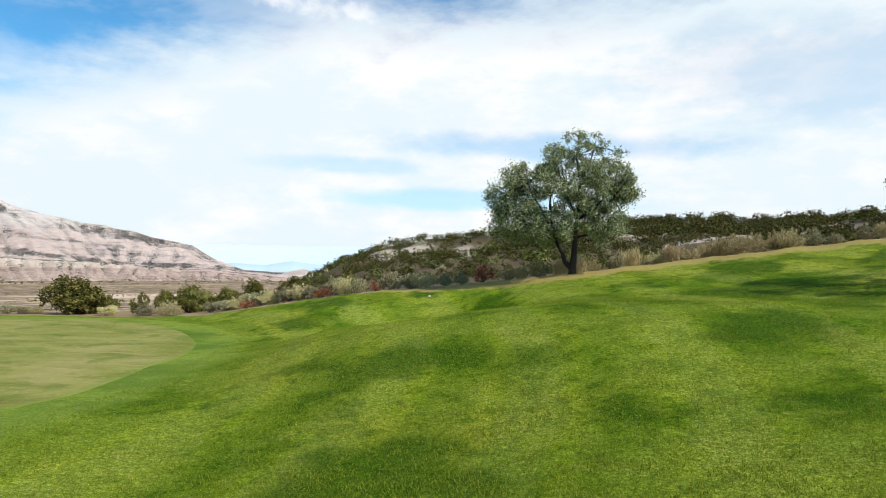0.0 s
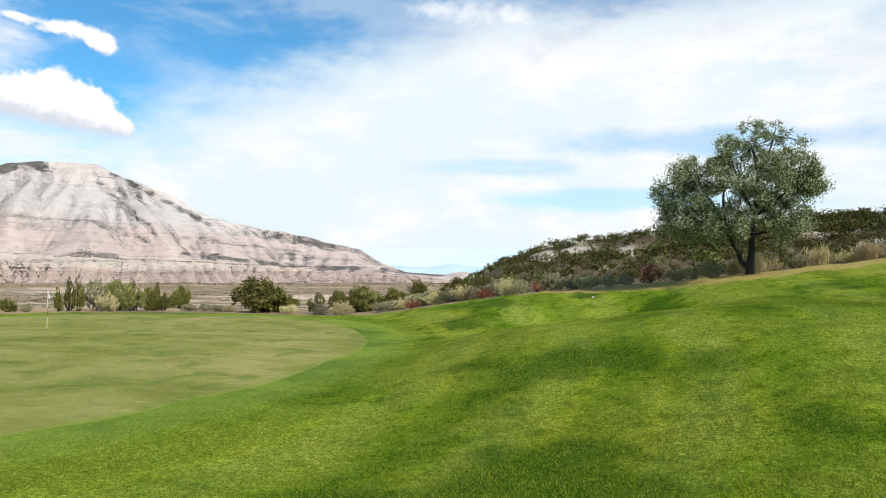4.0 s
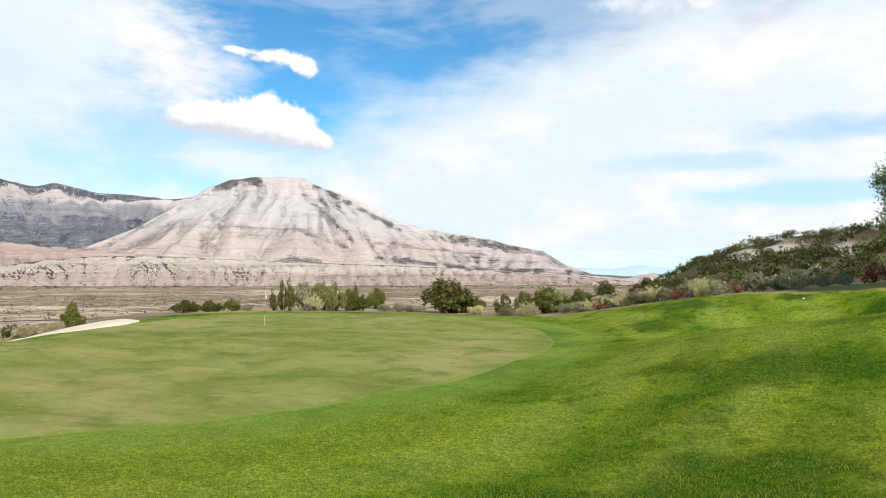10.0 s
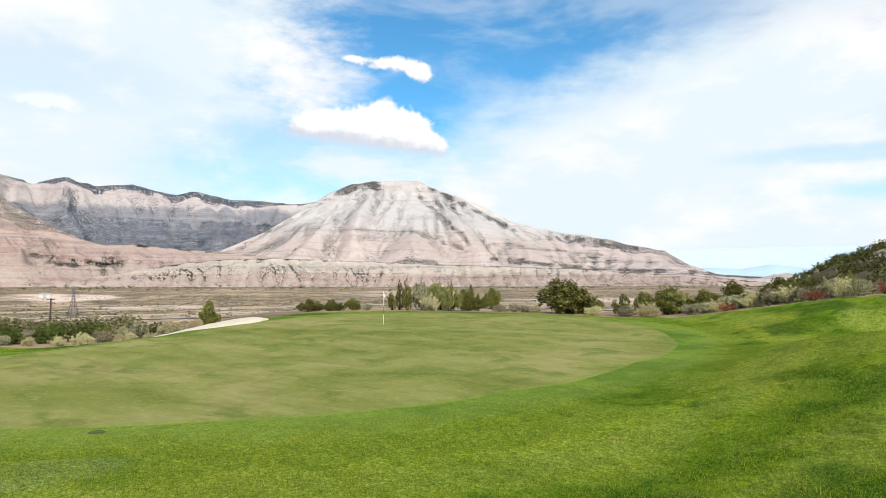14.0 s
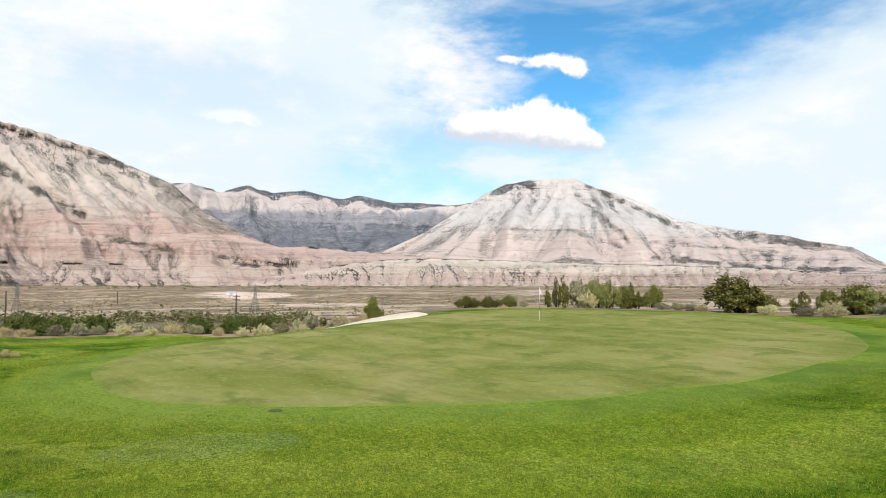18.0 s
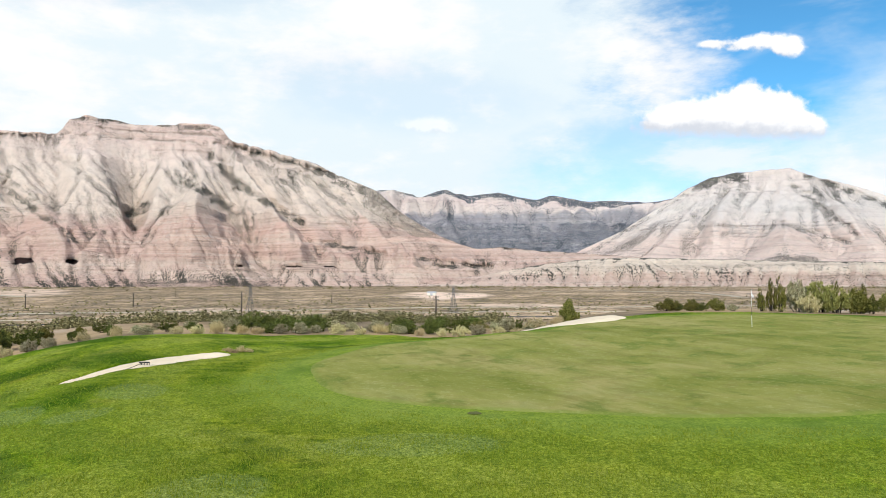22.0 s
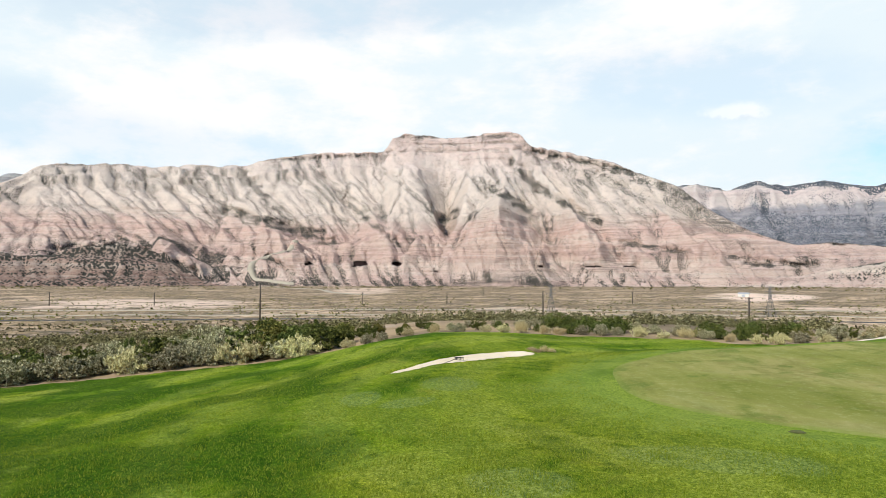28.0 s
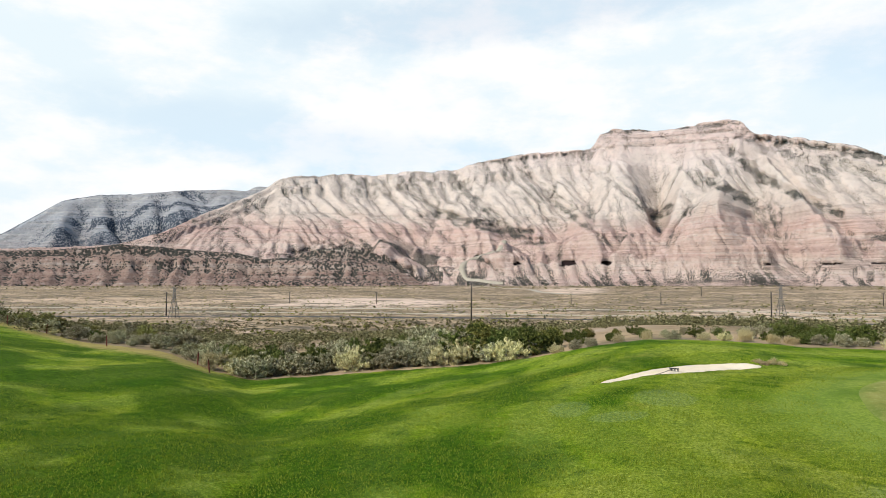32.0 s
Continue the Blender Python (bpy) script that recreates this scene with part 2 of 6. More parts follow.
def grass_material():
    m, k = material("mown_grass")
    p = geo(k)
    broad = k.noise(p, 0.085, 4, 0.6, 0.8)
    patch = k.noise(p, 0.26, 6, 0.65, 0.7)
    mid = k.noise(p, 1.6, 5, 0.65)
    fine = k.noise(p, 8.0, 6, 0.75)
    tiny = k.noise(p, 30.0, 4, 0.75)
    grain = k.noise(p, 17.0, 5, 0.8)
    col = k.ramp(broad, [(0.36, (0.150, 0.265, 0.010)), (0.48, (0.275, 0.372, 0.018)), (0.60, (0.375, 0.415, 0.032))])
    col = k.mix(k.math("MULTIPLY", k.step(patch, 0.47, 0.36), 0.7), col, (0.045, 0.130, 0.005))
    col = k.mix(k.math("MULTIPLY", k.step(patch, 0.53, 0.66), 0.55), col, (0.42, 0.455, 0.075))
    thatch = k.noise(p, 0.55, 5, 0.7, 0.5)
    col = k.mix(k.math("MULTIPLY", k.step(thatch, 0.56, 0.68), 0.5), col, (0.300, 0.245, 0.042))
    col = k.mix(k.math("MULTIPLY", k.step(mid, 0.49, 0.37), 0.65), col, (0.042, 0.122, 0.004))
    col = k.mix(k.math("MULTIPLY", k.step(mid, 0.54, 0.64), 0.4), col, (0.43, 0.46, 0.075))
    mow = k.math("SINE", k.math("ADD", k.math("ADD", k.math("MULTIPLY", k.attr("swath"), 1.55), 2.2), k.math("MULTIPLY", patch, 2.2)))
    col = k.mix(k.math("MULTIPLY", k.step(mow, 0.0, 0.7), 0.42), col, (0.050, 0.142, 0.005))
    col = k.mix(k.math("MULTIPLY", k.step(mow, -0.2, -0.8), 0.32), col, (0.33, 0.385, 0.075))
    lush = k.attr("lush")
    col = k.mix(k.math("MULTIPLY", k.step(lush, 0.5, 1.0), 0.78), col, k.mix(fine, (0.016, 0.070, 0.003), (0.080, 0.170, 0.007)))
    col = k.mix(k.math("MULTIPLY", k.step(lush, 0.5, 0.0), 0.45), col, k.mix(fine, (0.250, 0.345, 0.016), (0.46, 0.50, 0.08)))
    faded = k.step(k.math("ADD", k.attr("faded"), k.math("MULTIPLY", k.math("SUBTRACT", patch, 0.5), 0.8)), 0.25, 0.85)
    col = k.mix(k.math("MULTIPLY", faded, 0.45), col, (0.285, 0.355, 0.11))
    for (grit, deep, high) in ((fine, (0.46, 0.52, 0.42), (1.04, 1.0, 1.1)), (grain, (0.42, 0.50, 0.42), (1.24, 1.18, 1.3)), (tiny, (0.66, 0.70, 0.66), (1.18, 1.16, 1.2))):
        col = k.mix(1.0, col, k.ramp(grit, [(0.37, deep), (0.50, tuple((a + b) / 2 for a, b in zip(deep, high))), (0.63, high)]), "MULTIPLY")
    worn = k.step(k.math("ADD", k.attr("apron"), k.math("MULTIPLY", k.math("SUBTRACT", patch, 0.5), 1.2)), 0.2, 0.8)
    col = k.mix(k.math("MULTIPLY", worn, 0.5), col, k.mix(patch, (0.085, 0.175, 0.016), (0.24, 0.30, 0.06)))
    dry = k.step(k.math("ADD", k.attr("dry"), k.math("MULTIPLY", k.math("SUBTRACT", mid, 0.5), 0.9)), 0.22, 0.70)
    col = k.mix(k.math("MULTIPLY", dry, 0.72), col, k.mix(fine, (0.26, 0.175, 0.05), (0.52, 0.385, 0.16)))
    h = k.math("ADD", k.math("MULTIPLY", fine, 0.8), k.math("MULTIPLY", grain, 0.7))
    return finish(m, k, col, 0.85, k.bump(h, 0.55, 0.12), 0.02)


def green_material():
    m, k = material("putting_green_turf")
    p = geo(k)
    broad = k.noise(p, 0.13, 4, 0.6, 0.8)
    patch = k.noise(p, 0.5, 5, 0.6, 0.5)
    fine = k.noise(p, 5.0, 6, 0.7)
    tiny = k.noise(p, 40.0, 3, 0.7)
    col = k.ramp(broad, [(0.34, (0.158, 0.170, 0.030)), (0.5, (0.230, 0.227, 0.056)), (0.64, (0.282, 0.248, 0.083))])
    col = k.mix(k.math("MULTIPLY", k.step(patch, 0.52, 0.70), 0.35), col, (0.27, 0.265, 0.10))
    col = k.mix(k.math("MULTIPLY", k.step(patch, 0.50, 0.36), 0.65), col, (0.105, 0.145, 0.022))
    col = k.mix(k.math("MULTIPLY", k.step(k.noise(p, 0.9, 4, 0.6, 0.6), 0.52, 0.66), 0.4), col, (0.19, 0.165, 0.05))
    col = k.mix(k.math("MULTIPLY", k.step(fine, 0.5, 0.68), 0.35), col, (0.34, 0.34, 0.14))
    col = k.mix(k.math("MULTIPLY", k.step(tiny, 0.5, 0.3), 0.3), col, (0.09, 0.14, 0.02))
    lane = k.noise(k.scaled(p, (0.22, 0.7, 0.3)), 1.0, 6, 0.68, 0.6)
    col = k.mix(1.0, col, k.ramp(lane, [(0.34, (0.80, 0.82, 0.74)), (0.5, (1.0, 1.0, 1.0)), (0.66, (1.12, 1.08, 1.2))]), "MULTIPLY")
    rim = k.step(k.math("ADD", k.attr("rim"), k.math("MULTIPLY", k.math("SUBTRACT", patch, 0.5), 0.8)), 0.25, 0.95)
    col = k.mix(k.math("MULTIPLY", rim, 0.5), col, k.mix(fine, (0.075, 0.135, 0.012), (0.20, 0.255, 0.05)))
    return finish(m, k, col, 0.9, k.bump(tiny, 0.3, 0.015), 0.03)


def sand_material():
    m, k = material("bunker_sand")
    p = geo(k)
    n = k.noise(p, 3.0, 6, 0.7)
    col = k.mix(n, (0.58, 0.465, 0.325), (0.75, 0.635, 0.475))
    return finish(m, k, col, 0.95, k.bump(k.noise(p, 9.0, 4, 0.6), 0.5, 0.05), 0.1)


def scrub_material():
    m, k = material("dry_scrub_soil")
    p = geo(k)
    far = k.noise(p, 0.0045, 6, 0.62, 0.8)
    mid = k.noise(p, 0.028, 6, 0.65, 0.4)
    near = k.noise(p, 0.6, 6, 0.7)
    col = k.ramp(far, [(0.36, (0.205, 0.144, 0.066)), (0.45, (0.400, 0.280, 0.155)), (0.51, (0.217, 0.152, 0.083)), (0.56, (0.465, 0.329, 0.195)), (0.64, (0.650, 0.457, 0.295))])
    col = k.mix(k.math("MULTIPLY", k.step(mid, 0.50, 0.60), 0.8), col, (0.108, 0.086, 0.057))
    col = k.mix(k.math("MULTIPLY", k.step(mid, 0.43, 0.34), 0.75), col, (0.465, 0.354, 0.265))
    col = k.mix(k.math("MULTIPLY", k.step(near, 0.48, 0.62), 0.5), col, (0.314, 0.231, 0.155))
    col = k.mix(k.math("MULTIPLY", k.step(near, 0.46, 0.36), 0.5), col, (0.108, 0.082, 0.055))
    streak = k.noise(p, 0.11, 6, 0.75, 0.3)
    col = k.mix(k.math("MULTIPLY", k.math("MULTIPLY", k.step(streak, 0.51, 0.60), 0.75), k.attr("open")), col, (0.092, 0.071, 0.045))
    col = k.mix(k.math("MULTIPLY", k.math("MULTIPLY", k.step(streak, 0.46, 0.38), 0.6), k.attr("open")), col, (0.650, 0.476, 0.360))
    spots = k.voronoi(p, 0.16)
    dots = k.math("MULTIPLY", k.step(spots, 0.46, 0.26), k.step(k.noise(p, 0.012, 3, 0.5), 0.42, 0.56))
    col = k.mix(k.math("MULTIPLY", dots, k.attr("open")), col, (0.055, 0.050, 0.027))
    col = k.mix(k.math("MULTIPLY", k.attr("field"), k.step(mid, 0.64, 0.50)), col, (0.736, 0.545, 0.415))
    col = k.mix(k.math("MULTIPLY", k.attr("litter"), 0.8), col, k.mix(near, (0.022, 0.019, 0.010), (0.085, 0.070, 0.038)))
    col = k.mix(k.math("MULTIPLY", k.attr("pale"), k.step(near, 0.36, 0.48)), col, k.mix(streak, (0.40, 0.32, 0.235), (0.74, 0.66, 0.56)))
    return finish(m, k, col, 0.95, k.bump(near, 0.6, 0.2), 0.1)


def rock_material(name, red, tan, cream, top, lo, hi, vegcol=(0.070, 0.064, 0.052), haze=0.0, spot=0.10, bands=None, loose=0.3):
    """Banded sedimentary slopes: base colour by height, beds, junipers in the draws."""
    m, k = material(name)
    p = geo(k)
    sep = k.n("ShaderNodeSeparateXYZ")
    k.put(sep.inputs[0], p)
    big = k.noise(p, 0.0022, 5, 0.65, 0.5)
    mid = k.noise(p, 0.014, 7, 0.7)
    grit = k.noise(p, 0.055, 6, 0.75)
    z = k.math("ADD", sep.outputs[2], k.math("MULTIPLY", k.math("SUBTRACT", big, 0.5), (hi - lo) * 0.32))
    z = k.math("ADD", z, k.math("MULTIPLY", k.math("SUBTRACT", mid, 0.5), (hi - lo) * 0.10))
    z = k.math("ADD", z, k.math("MULTIPLY", k.attr("shift"), 70.0))
    f = k.math("DIVIDE", k.math("SUBTRACT", z, lo), hi - lo)
    col = k.ramp(f, bands if bands else [(0.0, tan), (0.08, red), (0.34, red), (0.42, tan), (0.60, cream), (0.95, top)])
    beds = k.noise(k.scaled(p, (0.0011, 0.0011, 0.075)), 1.0, 6, 0.75)
    dark_marks = k.noise(k.scaled(p, (0.003, 0.003, 0.17)), 1.0, 3, 0.6)
    show = k.step(k.noise(p, 0.008, 5, 0.65), 0.48, 0.58)
    # loose talus on the middle slopes hides the beds
    talus = k.math("SUBTRACT", 1.0, k.math("MULTIPLY", k.math("MULTIPLY", k.step(f, 0.36, 0.46), k.step(f, 0.90, 0.80)), loose))
    beds = k.math("ADD", 0.5, k.math("MULTIPLY", k.math("SUBTRACT", beds, 0.5), talus))
    dark_marks = k.math("MULTIPLY", dark_marks, talus)
    col = k.mix(k.math("MULTIPLY", k.step(beds, 0.53, 0.57), 0.34), col, k.mix(0.35, (0.26, 0.155, 0.115), col))
    col = k.mix(k.math("MULTIPLY", k.step(beds, 0.47, 0.41), 0.45), col, k.mix(0.35, (0.72, 0.63, 0.52), col))
    col = k.mix(k.math("MULTIPLY", k.math("MULTIPLY", k.step(dark_marks, 0.585, 0.62), show), 0.40), col, (0.20, 0.135, 0.105))
    col = k.mix(k.math("MULTIPLY", k.step(mid, 0.53, 0.63), 0.24), col, k.mix(0.5, (0.24, 0.19, 0.155), col))
    col = k.mix(k.math("MULTIPLY", k.step(mid, 0.46, 0.36), 0.3), col, k.mix(0.5, (0.70, 0.62, 0.52), col))
    # Shade of the carved draws, put into the colour by depth of cut.
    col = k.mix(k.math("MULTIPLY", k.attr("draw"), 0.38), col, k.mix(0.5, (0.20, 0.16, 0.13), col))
    col = k.mix(k.math("MULTIPLY", k.step(grit, 0.54, 0.60), 0.34), col, k.mix(0.5, (0.20, 0.155, 0.125), col))
    col = k.mix(k.math("MULTIPLY", k.step(grit, 0.47, 0.38), 0.35), col, k.mix(0.4, (0.76, 0.68, 0.58), col))
    veg = k.math("ADD", k.attr("veg"), k.math("MULTIPLY", k.math("SUBTRACT", mid, 0.5), 0.7))
    ledge = k.math("MULTIPLY", k.math("MULTIPLY", k.step(beds, 0.51, 0.56), k.step(mid, 0.42, 0.56)), 0.16)
    veg = k.math("ADD", veg, k.math("MULTIPLY", ledge, k.step(k.attr("veg"), 0.02, 0.10)))
    cell = k.voronoi(k.scaled(p, (1, 1, 0.6)), spot)
    thr = k.math("ADD", 0.08, k.math("MULTIPLY", veg, 0.62))
    mask = k.step(k.math("SUBTRACT", cell, thr), 0.05, -0.08)
    col = k.mix(k.math("MULTIPLY", mask, k.step(veg, 0.06, 0.2)), col, vegcol)
    # Near-black where the face is notched.
    col = k.mix(k.step(k.attr("dark_notch"), 0.42, 0.55), col, (0.035, 0.022, 0.020))
    # Distance haze is mixed straight into the rock colour.
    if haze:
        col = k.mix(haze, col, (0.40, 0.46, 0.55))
    h = k.math("ADD", k.math("ADD", mid, k.math("MULTIPLY", beds, 0.6)), k.math("MULTIPLY", grit, 0.5))
    return finish(m, k, col, 0.95, k.bump(h, 1.0, 26.0), 0.05)


def leaf_material(name, a, b, c, trans=0.25, rough=0.6):
    m, k = material(name)
    rnd = k.n("ShaderNodeNewGeometry").outputs["Random Per Island"]
    ob = k.n("ShaderNodeObjectInfo").outputs["Random"]
    col = k.ramp(rnd, [(0.0, a), (0.5, b), (1.0, c)])
    hs = k.n("ShaderNodeHueSaturation")
    k.put(hs.inputs["Color"], col)
    k.put(hs.inputs["Value"], k.math("ADD", 0.78, k.math("MULTIPLY", ob, 0.45)))
    k.put(hs.inputs["Hue"], k.math("ADD", 0.485, k.math("MULTIPLY", ob, 0.03)))
    return finish(m, k, hs.outputs[0], rough, None, 0.06, trans)


def plain_material(name, a, b, scale=4.0, rough=0.8, metal=0.0, bump=0.3):
    m, k = material(name)
    p = k.n("ShaderNodeTexCoord").outputs["Object"]
    n = k.noise(p, scale, 5, 0.65)
    return finish(m, k, k.mix(n, a, b), rough, k.bump(n, bump, 0.02), 0.3, None, metal)


GRASS, GREEN, SAND, SCRUB = grass_material(), green_material(), sand_material(), scrub_material()
ROCK_A = rock_material("banded_badland_rock", (0.60, 0.42, 0.34), (0.62, 0.52, 0.41), (0.60, 0.55, 0.455), (0.60, 0.51, 0.43), -5, 780, spot=0.25, loose=0.75,
                       bands=[(0.0, (0.625, 0.428, 0.352)), (0.07, (0.706, 0.527, 0.425)), (0.13, (0.636, 0.428, 0.352)), (0.19, (0.683, 0.483, 0.389)), (0.27, (0.656, 0.434, 0.355)), (0.33, (0.688, 0.509, 0.414)), (0.39, (0.717, 0.574, 0.471)), (0.60, (0.696, 0.570, 0.476)), (0.80, (0.696, 0.556, 0.481)), (0.90, (0.737, 0.550, 0.476))])
# The butte's blue shade is put into its rock and brush colours.
ROCK_B = rock_material("shade_tinted_butte_rock", (0.34, 0.30, 0.29), (0.35, 0.33, 0.32), (0.33, 0.33, 0.34), (0.40, 0.38, 0.37), -5, 560, vegcol=(0.035, 0.045, 0.060), haze=0.06, spot=0.14)
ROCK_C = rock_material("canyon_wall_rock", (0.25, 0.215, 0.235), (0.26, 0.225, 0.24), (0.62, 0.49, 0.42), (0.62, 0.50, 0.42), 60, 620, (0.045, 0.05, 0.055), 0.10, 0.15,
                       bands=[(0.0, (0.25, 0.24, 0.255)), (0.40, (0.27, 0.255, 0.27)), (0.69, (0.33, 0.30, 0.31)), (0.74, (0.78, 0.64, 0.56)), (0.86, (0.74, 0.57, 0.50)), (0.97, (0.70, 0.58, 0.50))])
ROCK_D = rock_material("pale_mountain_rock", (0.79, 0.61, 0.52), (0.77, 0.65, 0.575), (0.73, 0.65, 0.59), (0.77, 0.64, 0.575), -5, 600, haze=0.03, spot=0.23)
ROCK_E = rock_material("cream_badland_rock", (0.70, 0.50, 0.405), (0.74, 0.575, 0.46), (0.79, 0.65, 0.52), (0.80, 0.66, 0.53), -10, 100, spot=0.17)
ROCK_R = rock_material("red_cliff_rock", (0.36, 0.225, 0.170), (0.42, 0.29, 0.22), (0.39, 0.255, 0.195), (0.36, 0.255, 0.19), -10, 130, spot=0.13)
# Both far ridges carry their distance haze in the base colour.
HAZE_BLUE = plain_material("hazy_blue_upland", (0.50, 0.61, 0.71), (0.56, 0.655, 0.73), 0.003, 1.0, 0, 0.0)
HAZE_NEAR = plain_material("hazy_blue_grey_hills", (0.38, 0.49, 0.60), (0.44, 0.54, 0.64), 0.006, 1.0, 0, 0.0)
BARK = plain_material("grey_brown_bark", (0.012, 0.010, 0.008), (0.036, 0.028, 0.022), 9.0, 0.9, 0, 0.9)
TWIG = plain_material("dry_grey_stem", (0.14, 0.11, 0.085), (0.27, 0.22, 0.17), 9.0, 0.9)
ELM = leaf_material("elm_leaf", (0.016, 0.021, 0.007), (0.125, 0.145, 0.055), (0.56, 0.58, 0.33), 0.0)
JUNIPER = leaf_material("juniper_foliage", (0.030, 0.031, 0.008), (0.115, 0.112, 0.024), (0.28, 0.255, 0.065), 0.02, 0.8)
HILLJUNIPER = leaf_material("dark_hill_juniper", (0.018, 0.020, 0.006), (0.060, 0.060, 0.016), (0.17, 0.155, 0.05), 0.02, 0.9)
SAGE = leaf_material("sagebrush_foliage", (0.055, 0.048, 0.020), (0.245, 0.218, 0.108), (0.64, 0.585, 0.37), 0.02, 0.9)
BRUSH = leaf_material("olive_brown_brush", (0.035, 0.030, 0.014), (0.12, 0.105, 0.045), (0.30, 0.26, 0.13), 0.03, 0.9)
RABBIT = leaf_material("rabbitbrush_foliage", (0.20, 0.17, 0.066), (0.48, 0.41, 0.19), (0.74, 0.645, 0.37), 0.03, 0.9)
WILLOW = leaf_material("green_shrub_leaf", (0.022, 0.030, 0.007), (0.072, 0.086, 0.018), (0.19, 0.20, 0.05), 0.02)
YELLOWISH = leaf_material("yellowing_shrub_leaf", (0.085, 0.084, 0.022), (0.19, 0.178, 0.050), (0.36, 0.325, 0.11), 0.05)
REDTWIG = leaf_material("rust_red_foliage", (0.16, 0.035, 0.018), (0.27, 0.075, 0.04), (0.36, 0.15, 0.08), 0.15)
STRAW = leaf_material("dry_straw_grass", (0.30, 0.22, 0.10), (0.44, 0.34, 0.17), (0.56, 0.45, 0.26), 0.2, 0.9)
BLADE = leaf_material("grass_blade", (0.105, 0.172, 0.009), (0.205, 0.280, 0.020), (0.33, 0.375, 0.050), 0.3, 0.9)
WOOD = plain_material("weathered_pole_wood", (0.035, 0.028, 0.022), (0.09, 0.07, 0.055), 3.0, 0.9)
STEEL = plain_material("galvanised_steel", (0.10, 0.095, 0.09), (0.20, 0.19, 0.18), 1.0, 0.6, 0.4)
WHITE = plain_material("white_paint", (0.72, 0.72, 0.70), (0.84, 0.84, 0.82), 6.0, 0.5)
CLOTH = plain_material("white_flag_cloth", (0.66, 0.62, 0.60), (0.85, 0.82, 0.80), 12.0, 0.9)
TURF = plain_material("loose_turf", (0.035, 0.055, 0.010), (0.13, 0.12, 0.04), 20.0, 0.95)
CREAM = plain_material("cream_sheet_metal", (0.50, 0.45, 0.38), (0.62, 0.57, 0.49), 1.0, 0.7)
REDPAINT = plain_material("faded_red_paint", (0.09, 0.02, 0.012), (0.15, 0.035, 0.02), 8.0, 0.7)
BLACK = plain_material("black_plastic", (0.012, 0.012, 0.012), (0.03, 0.03, 0.03), 8.0, 0.5)
PALE_ROAD = plain_material("pale_dirt_road", (0.27, 0.23, 0.165), (0.46, 0.39, 0.30), 0.05, 0.95)
ASPHALT = plain_material("worn_asphalt", (0.045, 0.045, 0.047), (0.085, 0.082, 0.08), 0.2, 0.9)
ROOF = plain_material("grey_metal_roof", (0.25, 0.25, 0.26), (0.4, 0.4, 0.41), 1.0, 0.5)


# ---- shapes of the land ----
def lattice(ix, iy, seed):
    h = (ix.astype(np.int64) * 374761393 + iy.astype(np.int64) * 668265263 + seed * 974634777) & 0xFFFFFFFF
    h = ((h ^ (h >> 13)) * 1274126177) & 0xFFFFFFFF
    return (h ^ (h >> 16)) & 0xFFFF


def perlin(x, y, seed=0):
    """Gradient noise, about -1 to 1, for arrays."""
    x, y = np.asarray(x, float), np.asarray(y, float)
    ix, iy = np.floor(x), np.floor(y)
    fx, fy = x - ix, y - iy
    u, v = fx * fx * fx * (fx * (fx * 6 - 15) + 10), fy * fy * fy * (fy * (fy * 6 - 15) + 10)
    out = 0
    for dx in (0, 1):
        for dy in (0, 1):
            a = lattice(ix + dx, iy + dy, seed) / 65536 * 2 * np.pi
            g = np.cos(a) * (fx - dx) + np.sin(a) * (fy - dy)
            out = out + g * (u if dx else 1 - u) * (v if dy else 1 - v)
    return out * 1.5


def fbm(x, y, octaves=4, seed=0, gain=0.5):
    s, a, f = 0, 1.0, 1.0
    for i in range(octaves):
        s = s + a * perlin(x * f, y * f, seed + i * 17)
        a, f = a * gain, f * 2.03
    return s


def smooth(v, lo, hi):
    t = np.clip((v - lo) / (hi - lo), 0, 1)
    return t * t * (3 - 2 * t)


def table(pairs, soft=9):
    """A smoothed curve through pairs of turn and value."""
    a, b = np.array(pairs, float).T
    grid = np.arange(a[0], a[-1] + 0.25, 0.25)
    v = np.interp(grid, a, b)
    ker = np.hanning(soft)
    ker /= ker.sum()
    v = np.convolve(np.pad(v, soft // 2, mode="edge"), ker, "valid")
    return lambda q: np.interp(q, grid, v)


def turn_of(x, y):
    """Degrees left of +y, from -90 to 270."""
    return (np.degrees(np.arctan2(-x, y)) + 90) % 360 - 90


# edge of the mown grass: distance and height by turn
EDGE_R = table([(-90, 50), (-33, 46), (-23, 44), (-16.7, 42), (-10.5, 40), (2, 42), (12, 44), (20, 48), (32, 52), (43, 55), (49, 55), (52.5, 50), (56, 46), (60, 43.5),
                (68, 42), (77, 42), (85.7, 40), (92, 38), (100, 38), (112, 40), (124, 42), (127, 44), (130, 50), (136, 58), (141, 68), (150, 72), (170, 70), (220, 60), (270, 50)])
